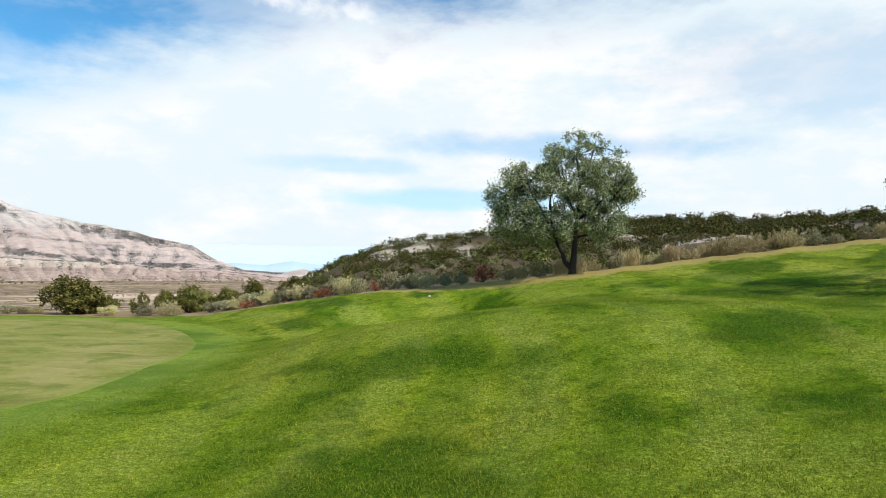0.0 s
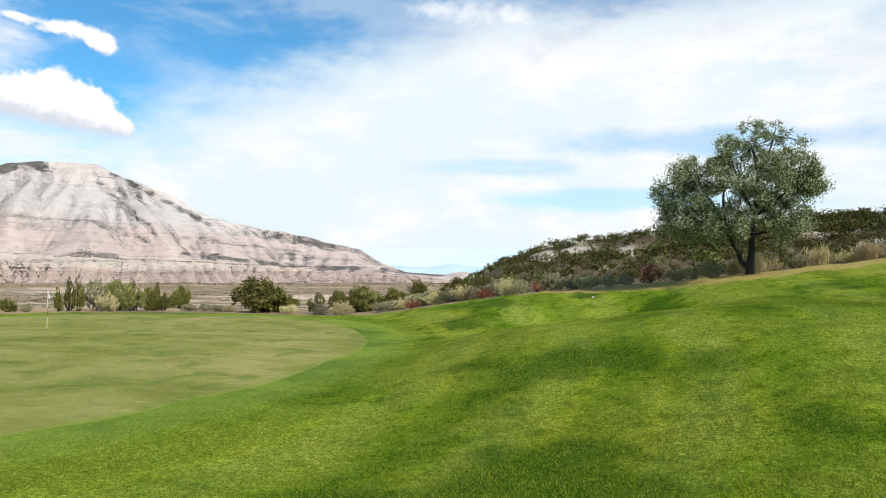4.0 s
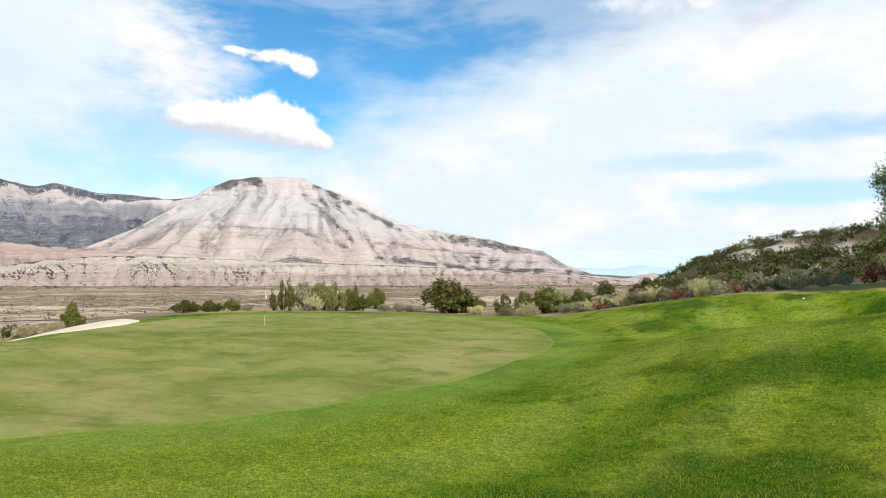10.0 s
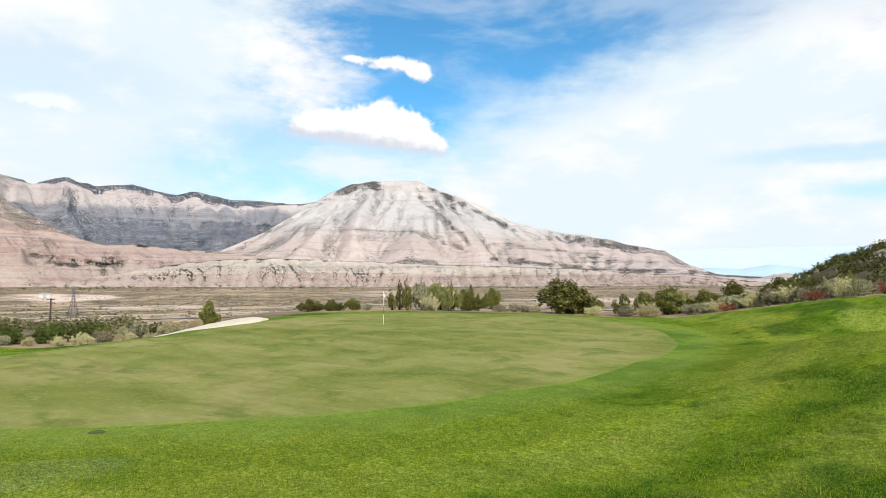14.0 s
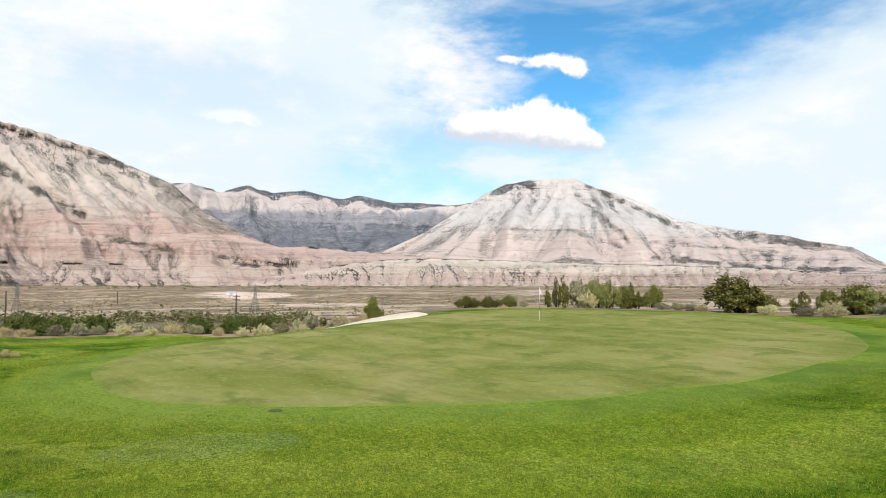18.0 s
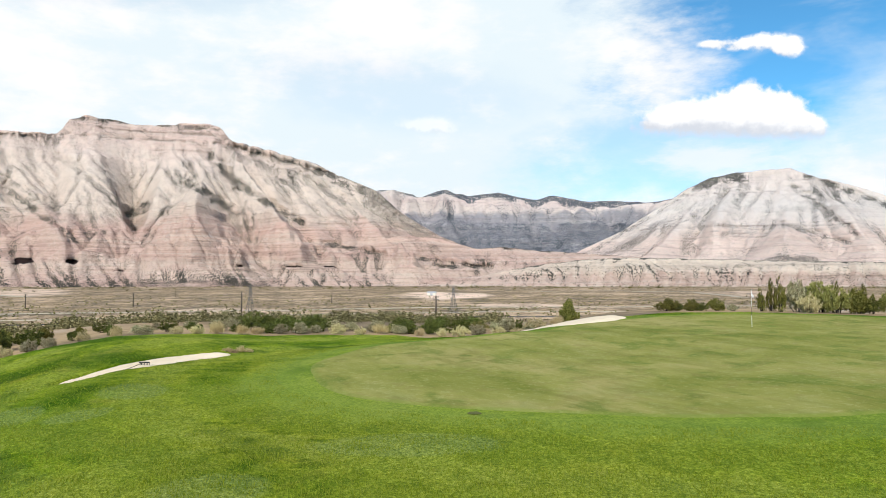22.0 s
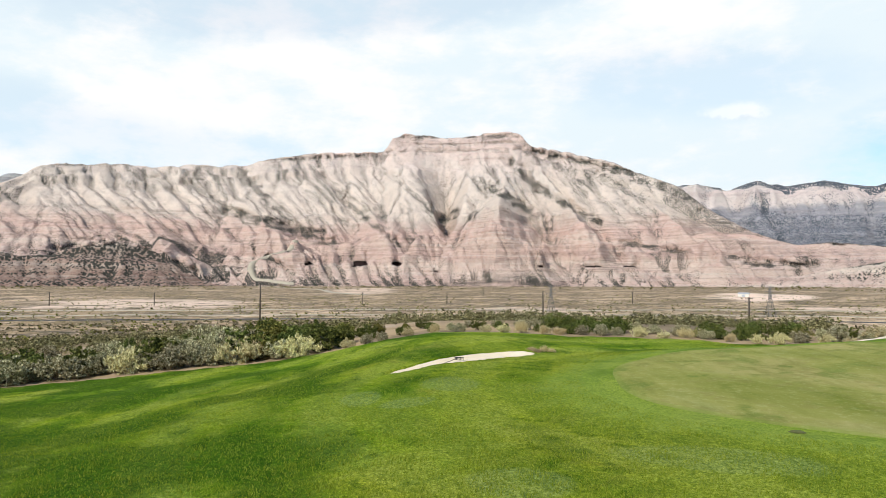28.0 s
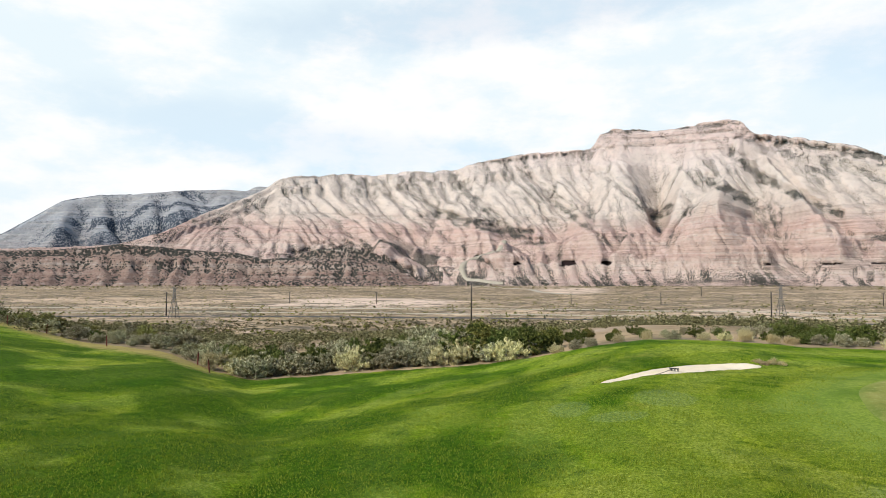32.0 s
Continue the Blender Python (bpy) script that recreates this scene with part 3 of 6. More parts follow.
EDGE_Z = table([(-90, 5.6), (-33, 4.93), (-23, 4.03), (-16.7, 3.41), (-10.5, 2.86), (-5.4, 2.5), (2, 1.97), (7.6, 1.6), (12, 1.08), (16, 0.54), (20, 0.05), (25, -0.06), (32, 0.04),
                (43, 0.2), (49, 0.1), (52.5, -0.05), (56, -0.5), (59.4, -0.86), (64, -0.97), (68, -1.0), (72, -0.81), (77, -0.78), (81, -0.7), (85.7, -0.48), (89, -0.43), (92, -0.44),
                (96, -0.78), (100, -1.3), (105.4, -1.92), (112, -2.36), (119.7, -2.83), (124, -3.02), (127, -2.6), (130, -2.06), (136, -1.74), (139, -1.14), (141, -0.6), (150, 0.5),
                (170, 1.5), (220, 2.5), (270, 5.6)])
# scrub hill behind the tree: crest height by turn, crest 95 m off
HILL_Z = table([(-90, 10), (-33, 9.3), (-14.6, 9.2), (-7.8, 8.0), (-4, 7.7), (2.1, 6.9), (4.9, 6.4), (7.7, 4.9), (9.9, 3.1), (11.7, 1.4), (14, -2), (18, -7), (150, -7), (220, 4), (270, 11)])
FOOT = -1.6
GREEN_C = (-22.5, 21.5)
GREEN_RING = [(-23.4, 4.7), (-18.6, 5.5), (-14.9, 9.7), (-12.5, 12.9), (-11.0, 17.9), (-10.6, 24.3), (-12.7, 34.7), (-17.3, 40), (-23.9, 40.7), (-31.3, 38), (-35.1, 32),
              (-34.7, 26.4), (-31.6, 19.4), (-30.9, 14.4), (-30.8, 10.2), (-27.2, 6.2)]
_ang = np.array([math.atan2(y - GREEN_C[1], x - GREEN_C[0]) for x, y in GREEN_RING])
_rad = np.array([math.hypot(x - GREEN_C[0], y - GREEN_C[1]) for x, y in GREEN_RING])
_o = np.argsort(_ang)
_ga = np.concatenate([_ang[_o] - 2 * np.pi, _ang[_o], _ang[_o] + 2 * np.pi])
_gr = np.tile(_rad[_o], 3)
_gq = np.linspace(-2 * np.pi, 2 * np.pi, 721)
_gv = np.convolve(np.pad(np.interp(_gq, _ga, _gr), 12, mode="edge"), np.hanning(25) / np.hanning(25).sum(), "valid")


def green_rim(th):
    return np.interp(th, _gq, _gv)


def green_gap(x, y):
    """Metres outside the rim of the putting green, negative inside."""
    dx, dy = x - GREEN_C[0], y - GREEN_C[1]
    return np.hypot(dx, dy) - green_rim(np.arctan2(dy, dx))


def green_plane(x, y):
    s = -x * math.sin(radians(43)) + y * math.cos(radians(43))
    return 0.04 * (s - 43) + 0.05 * perlin(x / 9, y / 9, 5)


def at(turn, r):
    a = radians(turn)
    return -math.sin(a) * r, math.cos(a) * r


# bunkers: centre, half length, half width, direction of the long axis
BUNKERS = []
for (a, b, wide) in ((at(96.4, 26.5), at(84.2, 31.5), 0.62), (at(61.4, 40.8), at(53.0, 47.0), 2.1)):
    BUNKERS.append(((a[0] + b[0]) / 2, (a[1] + b[1]) / 2, math.hypot(a[0] - b[0], a[1] - b[1]) / 2, wide, math.atan2(b[1] - a[1], b[0] - a[0])))


def bunker_d(x, y, bk):
    cx, cy, ha, hb, th = bk
    u = ((x - cx) * math.cos(th) + (y - cy) * math.sin(th)) / ha
    v = (-(x - cx) * math.sin(th) + (y - cy) * math.cos(th)) / hb
    return np.hypot(np.abs(u) ** 1.43, v) + 0.05 * perlin(x * 0.9, y * 0.9, 3)


def lawn_z(x, y):
    """The mown ground without its bunkers."""
    r, az = np.hypot(x, y), turn_of(x, y)
    re, ze = EDGE_R(az), EDGE_Z(az)
    u = np.clip(r / re, 0, 1.15)
    z = FOOT + (ze - FOOT) * (0.25 * u + 0.75 * u ** 1.7)
    z = z + 0.16 * fbm(x / 11, y / 11, 3, 2) * smooth(r, 4, 14) * (1 - smooth(u, 0.8, 1.0))

    def bump(turn, rr, h, wx, wy):
        bx, by = at(turn, rr)
        c, s = math.cos(radians(turn)), math.sin(radians(turn))
        dx, dy = x - bx, y - by
        return h * np.exp(-(((dx * c + dy * s) / wx) ** 2 + ((-dx * s + dy * c) / wy) ** 2))
    z = z + bump(-4, 24, 0.75, 10, 6) + bump(2, 34, -1.35, 5.5, 3.6) + bump(-30, 22, 0.4, 8, 6)
    z = z + bump(90, 34.5, 0.35, 6, 3.5) + bump(118, 27, -0.5, 9, 6) + bump(72, 14, 0.15, 6, 4) + bump(104, 25, 0.35, 6, 5)
    w = 1 - smooth(green_gap(x, y), 0.0, 6.0)
    return z * (1 - w) + green_plane(x, y) * w


def bunker_cut(x, y):
    c = 0
    for i, bk in enumerate(BUNKERS):
        c = c + np.where(bunker_d(x, y, bk) < 1.12, 1.0, 0.0) * (0.9 - 0.9 * smooth(bunker_d(x, y, bk), 0.9, 1.04))
    return c


def ground_z(x, y):
    """The whole land to the horizon."""
    r, az = np.hypot(x, y), turn_of(x, y)
    re, ze, hz = EDGE_R(az), EDGE_Z(az), HILL_Z(az)
    vale = -19.5 + 17.0 * smooth(r, 450, 2500) + 0.5 * fbm(x / 90, y / 90, 3, 9) * smooth(r, 250, 600)
    rise = ze + (hz - ze) * smooth(r, re + 3, 97) + (1.1 * fbm(x / 14, y / 14, 4, 21)) * smooth(r, re + 2, re + 22) * smooth(-az, -18, -6)
    back = smooth(az, 150, 200) + smooth(-az, 5, 30)
    far = smooth(r, 97, 420) * (1 - 0.6 * np.clip(back, 0, 1))
    out = rise * (1 - far) + vale * far
    drop = ze + (vale - ze) * smooth(r, re + 1, re + 240)
    side = smooth(az, 12, 18) * (1 - smooth(az, 150, 200))
    out = out * (1 - side) + drop * side
    return np.where(r < re, lawn_z(x, y), out)


def gz(x, y):
    return float(ground_z(np.array([x]), np.array([y]))[0])


def mesh_of(name, verts, faces, mat, smooth_on=True):
    me = bpy.data.meshes.new(name)
    if hasattr(faces, "shape"):
        v = np.asarray(verts, np.float32)
        n, k = faces.shape
        me.vertices.add(len(v))
        me.vertices.foreach_set("co", v.ravel())
        me.loops.add(n * k)
        me.loops.foreach_set("vertex_index", np.ascontiguousarray(faces, np.int32).ravel())
        me.polygons.add(n)
        me.polygons.foreach_set("loop_start", np.arange(0, n * k, k, dtype=np.int32))
        me.update(calc_edges=True)
    else:
        me.from_pydata(verts.tolist() if hasattr(verts, "tolist") else verts, [], faces)
    if mat is not None:
        me.materials.append(mat)
    me.polygons.foreach_set("use_smooth", np.full(len(me.polygons), smooth_on))
    me.update()
    return me


def grid_faces(nu, nv, wrap=False):
    i, j = np.meshgrid(np.arange(nu if wrap else nu - 1), np.arange(nv - 1), indexing="ij")
    i2 = (i + 1) % nu
    return np.stack([i * nv + j, i * nv + j + 1, i2 * nv + j + 1, i2 * nv + j], -1).reshape(-1, 4)


def set_attr(me, name, values):
    a = me.attributes.new(name, "FLOAT", "POINT")
    a.data.foreach_set("value", np.asarray(values, np.float32).ravel())


def structure(name, me, label, category):
    return tagged(new(name, me), label, category, kind="structure")


def bare_patch(turn, r):
    """Eroded pale soil on the face of the scrub hill, 0 to 1."""
    out = 0 * r
    for (pa, pr, wa, wr) in ((3.4, 82, 3.4, 5.0), (-2.0, 79, 2.2, 4), (-16, 76, 3.5, 3), (-27, 80, 5, 4), (-20, 66, 4, 2.5)):
        out = np.maximum(out, 1 - smooth(np.hypot((turn - pa) / wa, (r - pr) / wr) + 0.5 * fbm(turn / 1.6, r / 4, 3, 73), 0.7, 1.2))
    return 0.8 * out


def build_ground():
    az = np.radians(np.arange(-90, 270, 0.5))
    r = np.concatenate([[0.0], np.arange(1, 60, 1.0), np.geomspace(60, 4900, 170)])
    A, R = np.meshgrid(az, r, indexing="ij")
    x, y = -np.sin(A) * R, np.cos(A) * R
    z = ground_z(x, y)
    re = EDGE_R(turn_of(x, y))
    z = z - 0.35 * (1 - smooth(R, re - 3.0, re - 0.3)) - bunker_cut(x, y) * 0.8 - 0.03
    v = np.stack([x, y, z], -1).reshape(-1, 3)
    me = mesh_of("ground", v, grid_faces(len(az), len(r), True)[:, ::-1], SCRUB)
    set_attr(me, "open", smooth(R, 120, 300))
    d = np.degrees(A)
    pale = bare_patch(d, R)
    set_attr(me, "pale", pale)
    set_attr(me, "litter", smooth(-d, -17, -12) * smooth(R, re + 2.5, re + 7) * (1 - smooth(R, 200, 300)))
    field = 0 * R
    for (fa, fr, wa, wr, amount) in ((66.6, 1150, 4.2, 230, 1.0), (115, 800, 8, 190, 0.75), (60, 700, 5, 60, 0.6), (98, 1500, 3, 350, 0.6), (41, 1300, 5, 200, 0.5), (24, 900, 7, 120, 0.6), (84, 620, 5, 50, 0.5)):
        dd = np.hypot((d - fa) / wa, (R - fr) / wr) + 0.35 * fbm(x / 120, y / 120, 3, 14)
        field = np.maximum(field, amount * (1 - smooth(dd, 0.75, 1.05)))
    set_attr(me, "field", field)
    structure("ground", me, "dry tan valley floor and scrubland soil with grey-green patches", "ground")


def build_lawn():
    az = np.radians(np.concatenate([np.arange(-90, -44, 1.0), np.arange(-44, 152, 0.25), np.arange(152, 270, 1.0)]))
    n = 190
    A, U = np.meshgrid(az, np.linspace(0.0001, 1, n), indexing="ij")
    re = EDGE_R(np.degrees(A)) * (1 + 0.012 * perlin(np.degrees(A) * 0.5, 0 * A, 8) + 0.006 * perlin(np.degrees(A) * 2.1, 0 * A, 9))
    R = re * U ** 0.85
    x, y = -np.sin(A) * R, np.cos(A) * R
    z = lawn_z(x, y) - bunker_cut(x, y) + 0.02
    z[:, -1] -= 0.3
    v = np.stack([x, y, z], -1).reshape(-1, 3)
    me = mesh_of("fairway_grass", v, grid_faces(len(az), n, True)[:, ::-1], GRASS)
    d = np.degrees(A)
    band = 1.1 * smooth(-d, -10, 4) + 0.45 * smooth(d, 124, 130) + 0.30
    wide = 1.7 + 1.6 * smooth(-d, -8, 6) + 8 * smooth(d, 121, 130)
    dry = np.clip(band, 0, 1.0) * smooth(R, re - wide, re - wide * 0.1)
    set_attr(me, "dry", dry)
    # Grass tone at set spots with random mottling: darker above 0.5, lighter below.
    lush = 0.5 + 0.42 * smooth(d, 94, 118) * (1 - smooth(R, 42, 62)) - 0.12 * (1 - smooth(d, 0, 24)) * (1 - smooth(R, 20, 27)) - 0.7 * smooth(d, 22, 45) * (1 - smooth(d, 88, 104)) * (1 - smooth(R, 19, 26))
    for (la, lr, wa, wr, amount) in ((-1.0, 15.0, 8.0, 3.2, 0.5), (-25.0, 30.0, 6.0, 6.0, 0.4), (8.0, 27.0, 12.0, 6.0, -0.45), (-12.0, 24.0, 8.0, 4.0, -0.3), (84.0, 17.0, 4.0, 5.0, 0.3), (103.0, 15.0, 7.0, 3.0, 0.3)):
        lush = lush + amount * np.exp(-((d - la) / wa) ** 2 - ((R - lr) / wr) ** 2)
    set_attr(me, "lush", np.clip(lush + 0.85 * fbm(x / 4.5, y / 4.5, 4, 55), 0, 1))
    # Faded turf, plus a pale sheen painted into the grass near turn 85.
    faded = 0 * R
    for (fa, fr, wa, wr) in ((98.3, 22.0, 1.9, 1.3), (91.0, 23.0, 2.8, 1.5), (94.5, 20.5, 2.6, 0.8), (85.5, 12.6, 5.0, 0.9), (5.0, 31.0, 6.0, 1.2), (70.0, 15.0, 9.0, 1.0)):
        faded = np.maximum(faded, 1 - smooth(np.hypot((d - fa) / wa, (R - fr) / wr), 0.6, 1.2))
    set_attr(me, "faded", faded)
    gg = green_gap(x, y)
    set_attr(me, "swath", gg)
    set_attr(me, "apron", 1 - smooth(gg, 0.4, 3.6))
    structure("fairway", me, "lush mown green grass rolling in humps round the green", "grass")


def build_green():
    th = np.linspace(-np.pi, np.pi, 361)[:-1]
    T, U = np.meshgrid(th, np.linspace(0, 1, 60), indexing="ij")
    rr = (green_rim(T) + 0.25 * perlin(T * 4, T * 0, 4)) * U
    x, y = GREEN_C[0] + np.cos(T) * rr, GREEN_C[1] + np.sin(T) * rr
    z = lawn_z(x, y) + 0.05 - 0.06 * smooth(U, 0.985, 1.0)
    v = np.stack([x, y, z], -1).reshape(-1, 3)
    me = mesh_of("putting_green", v, grid_faces(len(th), 60, True), GREEN)
    set_attr(me, "rim", smooth((U - 1) * rr / np.maximum(U, 0.01), -0.7, 0.0))
    structure("putting_green", me, "closely cut pale green putting green with dry patches", "putting green")


def build_bunkers():
    for bk in BUNKERS:
        cx, cy, ha, hb, th = bk
        dip, tilt = (0.14, 0.03) if bk is BUNKERS[0] else (-0.16, 0.05)
        a = np.linspace(0, 2 * np.pi, 121)[:-1]
        T, U = np.meshgrid(a, np.linspace(0, 1.1, 30), indexing="ij")
        u, v = U * np.sign(np.cos(T)) * np.abs(np.cos(T)) ** 0.7, U * np.sin(T)
        x = cx + u * ha * math.cos(th) - v * hb * math.sin(th)
        y = cy + u * ha * math.sin(th) + v * hb * math.cos(th)
        lip = smooth(U, 0.80, 1.02)
        z = lawn_z(x, y) - dip * (1 - lip) + tilt * (np.hypot(x, y) - math.hypot(cx, cy)) - 0.02 - 0.25 * smooth(U, 1.0, 1.1) + 0.02 * fbm(x * 2, y * 2, 2, 4)
        me = mesh_of("sand_bunker", np.stack([x, y, z], -1).reshape(-1, 3), grid_faces(120, 30, True), SAND)
        structure("sand_bunker", me, "pale cream sand bunker cut into the grass mound", "sand bunker")


build_ground()
build_lawn()
build_green()
build_bunkers()


# ---- mountains ----
PROFILE = [(0, 0), (0.10, 0.085), (0.18, 0.11), (0.28, 0.22), (0.36, 0.27), (0.5, 0.44), (0.66, 0.62), (0.78, 0.75), (0.83, 0.79), (0.86, 0.875), (0.895, 0.895), (0.92, 0.975), (1, 1)]


SLOPES = {}


def carve(z, hard, dr, dl, rounds, k, lean, seed, soft):
    """Running water cuts draws down the slope. Columns run along the ridge, rows from foot to crest. Returns heights and log of the flow."""
    na, ns = z.shape
    rng = np.random.default_rng(seed)
    z = z + rng.normal(size=z.shape) * 1.2
    side = (np.arange(na) * dl * lean)[:, None]
    idx = np.arange(na)
    ease = np.clip(hard * 2.0, 0.02, 1)
    for it in range(rounds):
        zr = z + side
        flow = np.ones_like(z)
        cut = np.zeros_like(z)
        for j in range(ns - 1, 0, -1):
            below = zr[:, j - 1]
            three = np.stack([np.roll(below, 1), below, np.roll(below, -1)])
            three[0, 0] = three[2, -1] = 1e9
            t = idx + np.argmin(three, 0) - 1
            flow[:, j - 1] += np.bincount(t, weights=flow[:, j], minlength=na)
            drop = np.maximum(z[:, j] - z[t, j - 1], 0)
            cut[:, j] = np.minimum(k * hard[:, j] * np.sqrt(flow[:, j]) * drop / dr, 0.6 * drop)
        z = z - cut
        lap = np.zeros_like(z)
        lap[1:-1] = z[2:] + z[:-2] - 2 * z[1:-1]
        z = z + soft * lap * ease
    return z, np.log(flow)


def mountain(name, crest, r_crest, r_foot, mat, label, rows, step, spurs, lean=0.0, foot_z=None, veg=0.5, seed=1, profile=PROFILE, domes=0.0, rim=0.25, dark_marks=(), forms=(), lowveg=None,
             woods=(), rounds=26, k=0.75, patchy=0.6, soft=0.17, cap=0.955, gullies=(), strips=(), rounded=True, base=0.10):
    """A ridge seen from the valley: crest is turn and angle above the level; spurs are wavelength and depth in metres."""
    c = table(crest, 3)
    a0, a1 = crest[0][0], crest[-1][0]
    az = np.arange(a0, a1 + step, step)
    A, S = np.meshgrid(az, np.linspace(0, 1, rows), indexing="ij")
    rc, rf = table(r_crest)(A), table(r_foot)(A)
    L = np.radians(A) * 3000
    floor_z = ground_z(-np.sin(np.radians(A)) * rf, np.cos(np.radians(A)) * rf)
    zf = floor_z - 6 if foot_z is None else foot_z + 0 * A
    zc = 2.46 + rc * np.tan(np.radians(c(A))) + rim * 10 * fbm(L / 60, 0 * L, 4, seed + 3) + rim * 16 * np.maximum(0, perlin(L / 14, 0 * L, seed + 4))
    zf = np.minimum(zf, zc - 30)
    px, py = np.array(profile).T
    wav = 0.05 * fbm(L / 500, S * 0.7, 2, seed + 8)
    P = np.interp(np.clip(S + wav * np.sin(np.pi * S), 0, 1), px, py)
    H = zc - zf
    z = zf + H * P
    w = np.sin(np.pi * S ** 0.85) * np.clip(H / 500, 0.1, 1)
    for i, (lam, dep) in enumerate(spurs):
        n = perlin(L / lam + 0.35 * fbm(L / lam * 0.7, S * 2.2 + 5, 2, seed + 31 + i), S * (0.55 + 0.25 * i) + i * 3.1, seed + i * 7)
        z = z - dep * w * (1 - 2 * np.minimum(1, np.abs(n) * 1.6))
    push = 0 * z
    bare = 0 * z
    for (at_, ab, st, sb, wt, wb, dep) in forms:
        t = (S - sb) / (st - sb)
        tc = np.clip(t, 0, 1)
        shape = np.maximum(0, 1 - np.abs(A - (ab + (at_ - ab) * tc)) / (wb + (wt - wb) * tc)) * smooth(t, -0.15, 0.2) * (1 - smooth(t, 0.25, 1.15))
        z = z + dep * shape
        push = push - dep * 0.6 * shape
        if dep > 0:
            bare = np.maximum(bare, smooth(shape, 0.2, 0.5))
    lines, shift = 0 * z, 0 * z
    for (ga, gb, g0, g1, space, slant, dep, gveg) in gullies:
        ph = (A + slant * (g1 - S)) / space + 0.62 * fbm(L / 300, S * 2.0, 4, seed + 120)
        size = 0.15 + 0.85 * ((np.sin(np.floor(ph) * 12.9898 + seed) * 43758.5) % 1)
        n = 1 - 2 * np.abs(ph % 1 - 0.5)
        n = 1 - n
        where = smooth(A, ga, ga + 1.5) * (1 - smooth(A, gb - 1.5, gb)) * smooth(S, g0, g0 + 0.10) * (1 - smooth(S, g1 - 0.07, g1))
        z = z - dep * size * where * np.maximum(0, n - 0.3) ** 1.2 / 0.65
        shift = shift + 0.75 * where * (n - 0.6) * size * np.clip(dep / 22, 0, 1)
        lines = np.maximum(lines, gveg * where * size * smooth(n + 0.10 * perlin(L / 18, S * 60, seed + 121), 0.80, 0.95) * np.clip(0.7 + 1.2 * perlin(L / 60, S * 8, seed + 122), 0, 1))
    z = z + domes * (np.abs(perlin(L / 150, S * 6, seed + 50)) + 0.6 * np.abs(perlin(L / 60, S * 12, seed + 51))) * smooth(S, 0.02, 0.1) * (1 - smooth(S, 0.26, 0.42))
    z = z + 7 * (0.6 - np.abs(fbm(L / 55 + S * 3, S * 14, 4, seed + 60))) * w
    # hard beds stand out as ledges, soft beds wear back
    bedding = fbm(z / 34 + 0.5 * perlin(L / 900, 0 * L, seed + 5), L / 2600, 2, seed + 6)
    hard = np.clip(0.9 + 1.1 * bedding, 0.1, 2.0) * (1 - 0.9 * smooth(S, cap - 0.05, cap)) * smooth(S, 0.0, 0.05)
    dl, dr = math.radians(step) * 3000, float(np.mean(rc - rf)) / rows
    z0 = z
    z, flow = carve(z, hard, dr, dl, rounds, k * float(np.mean(H)) / 600, lean, seed, soft)
    lam = 44 + 10 * perlin(L / 700, 0 * L, seed + 71)
    amount = 0.7 * np.clip(0.5 + perlin(L / 210, z / 130, seed + 72), 0, 1) * np.clip(H / 500, 0, 1) * smooth(S, 0.02, 0.12) * (1 - 0.75 * smooth(S, 0.3, 0.45) * (1 - smooth(S, 0.62, 0.78)))
    flat = 1 - smooth(np.abs(c(A + 1.0) - c(A - 1.0)), 0.3, 0.8)
    amount = np.maximum(amount * (1 - smooth(S, cap - 0.06, cap)), 0.95 * flat * smooth(S, cap - 0.06, cap) * np.clip(H / 500, 0, 1))
    z = z + amount * lam / 6.2832 * np.sin(6.2832 * z / lam)
    z = np.minimum(z, zc + 400 * (1 - S))
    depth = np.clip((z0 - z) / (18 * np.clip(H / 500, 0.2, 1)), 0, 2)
    R = rf + (rc - rf) * S + push
    dark_notch = 0 * z
    # Each entry sets a spot of the face back and marks it near-black.
    for (sa, sz, wa, hz) in dark_marks:
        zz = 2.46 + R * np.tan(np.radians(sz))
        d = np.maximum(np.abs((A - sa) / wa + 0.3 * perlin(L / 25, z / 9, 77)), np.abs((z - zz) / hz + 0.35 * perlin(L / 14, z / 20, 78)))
        dark_notch = np.maximum(dark_notch, 1 - d)
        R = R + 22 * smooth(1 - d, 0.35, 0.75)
    # dark brush along ledges and down the draws: from and to as turn and angle above the level
    rise = np.degrees(np.arctan2(z - 2.46, R))
    brush = 0 * z
    ragged = 0.7 * fbm(L / 34, z / 26, 3, seed + 140) if strips else 0
    thin = np.clip(0.9 + 0.7 * perlin(L / 46, z / 40, seed + 141), 0.45, 1) if strips else 1
    for (fa, fe, ta, te, wide, dens) in strips:
        along = np.clip(((A - fa) * (ta - fa) + (rise - fe) * (te - fe)) / ((ta - fa) ** 2 + (te - fe) ** 2), 0, 1)
        off = np.hypot(A - fa - (ta - fa) * along, rise - fe - (te - fe) * along) / wide + ragged
        here = min(1.0, dens * 1.25) * (1 - smooth(off, 0.4, 1.4))
        brush = np.maximum(brush, here * thin)
        R = R + 20 * here
    draws = smooth(flow, 2.6, 4.6)
    for grow in (0.95, 0.85, 0.7):
        draws = np.maximum(draws, grow * np.maximum(np.roll(draws, 1, 0), np.roll(draws, -1, 0)))
    patch = smooth(fbm(L / 230, S * 3.5, 4, seed + 90), 0.05, 0.7)
    low = (1 - smooth(S, 0.0, 0.07)) * 0.5
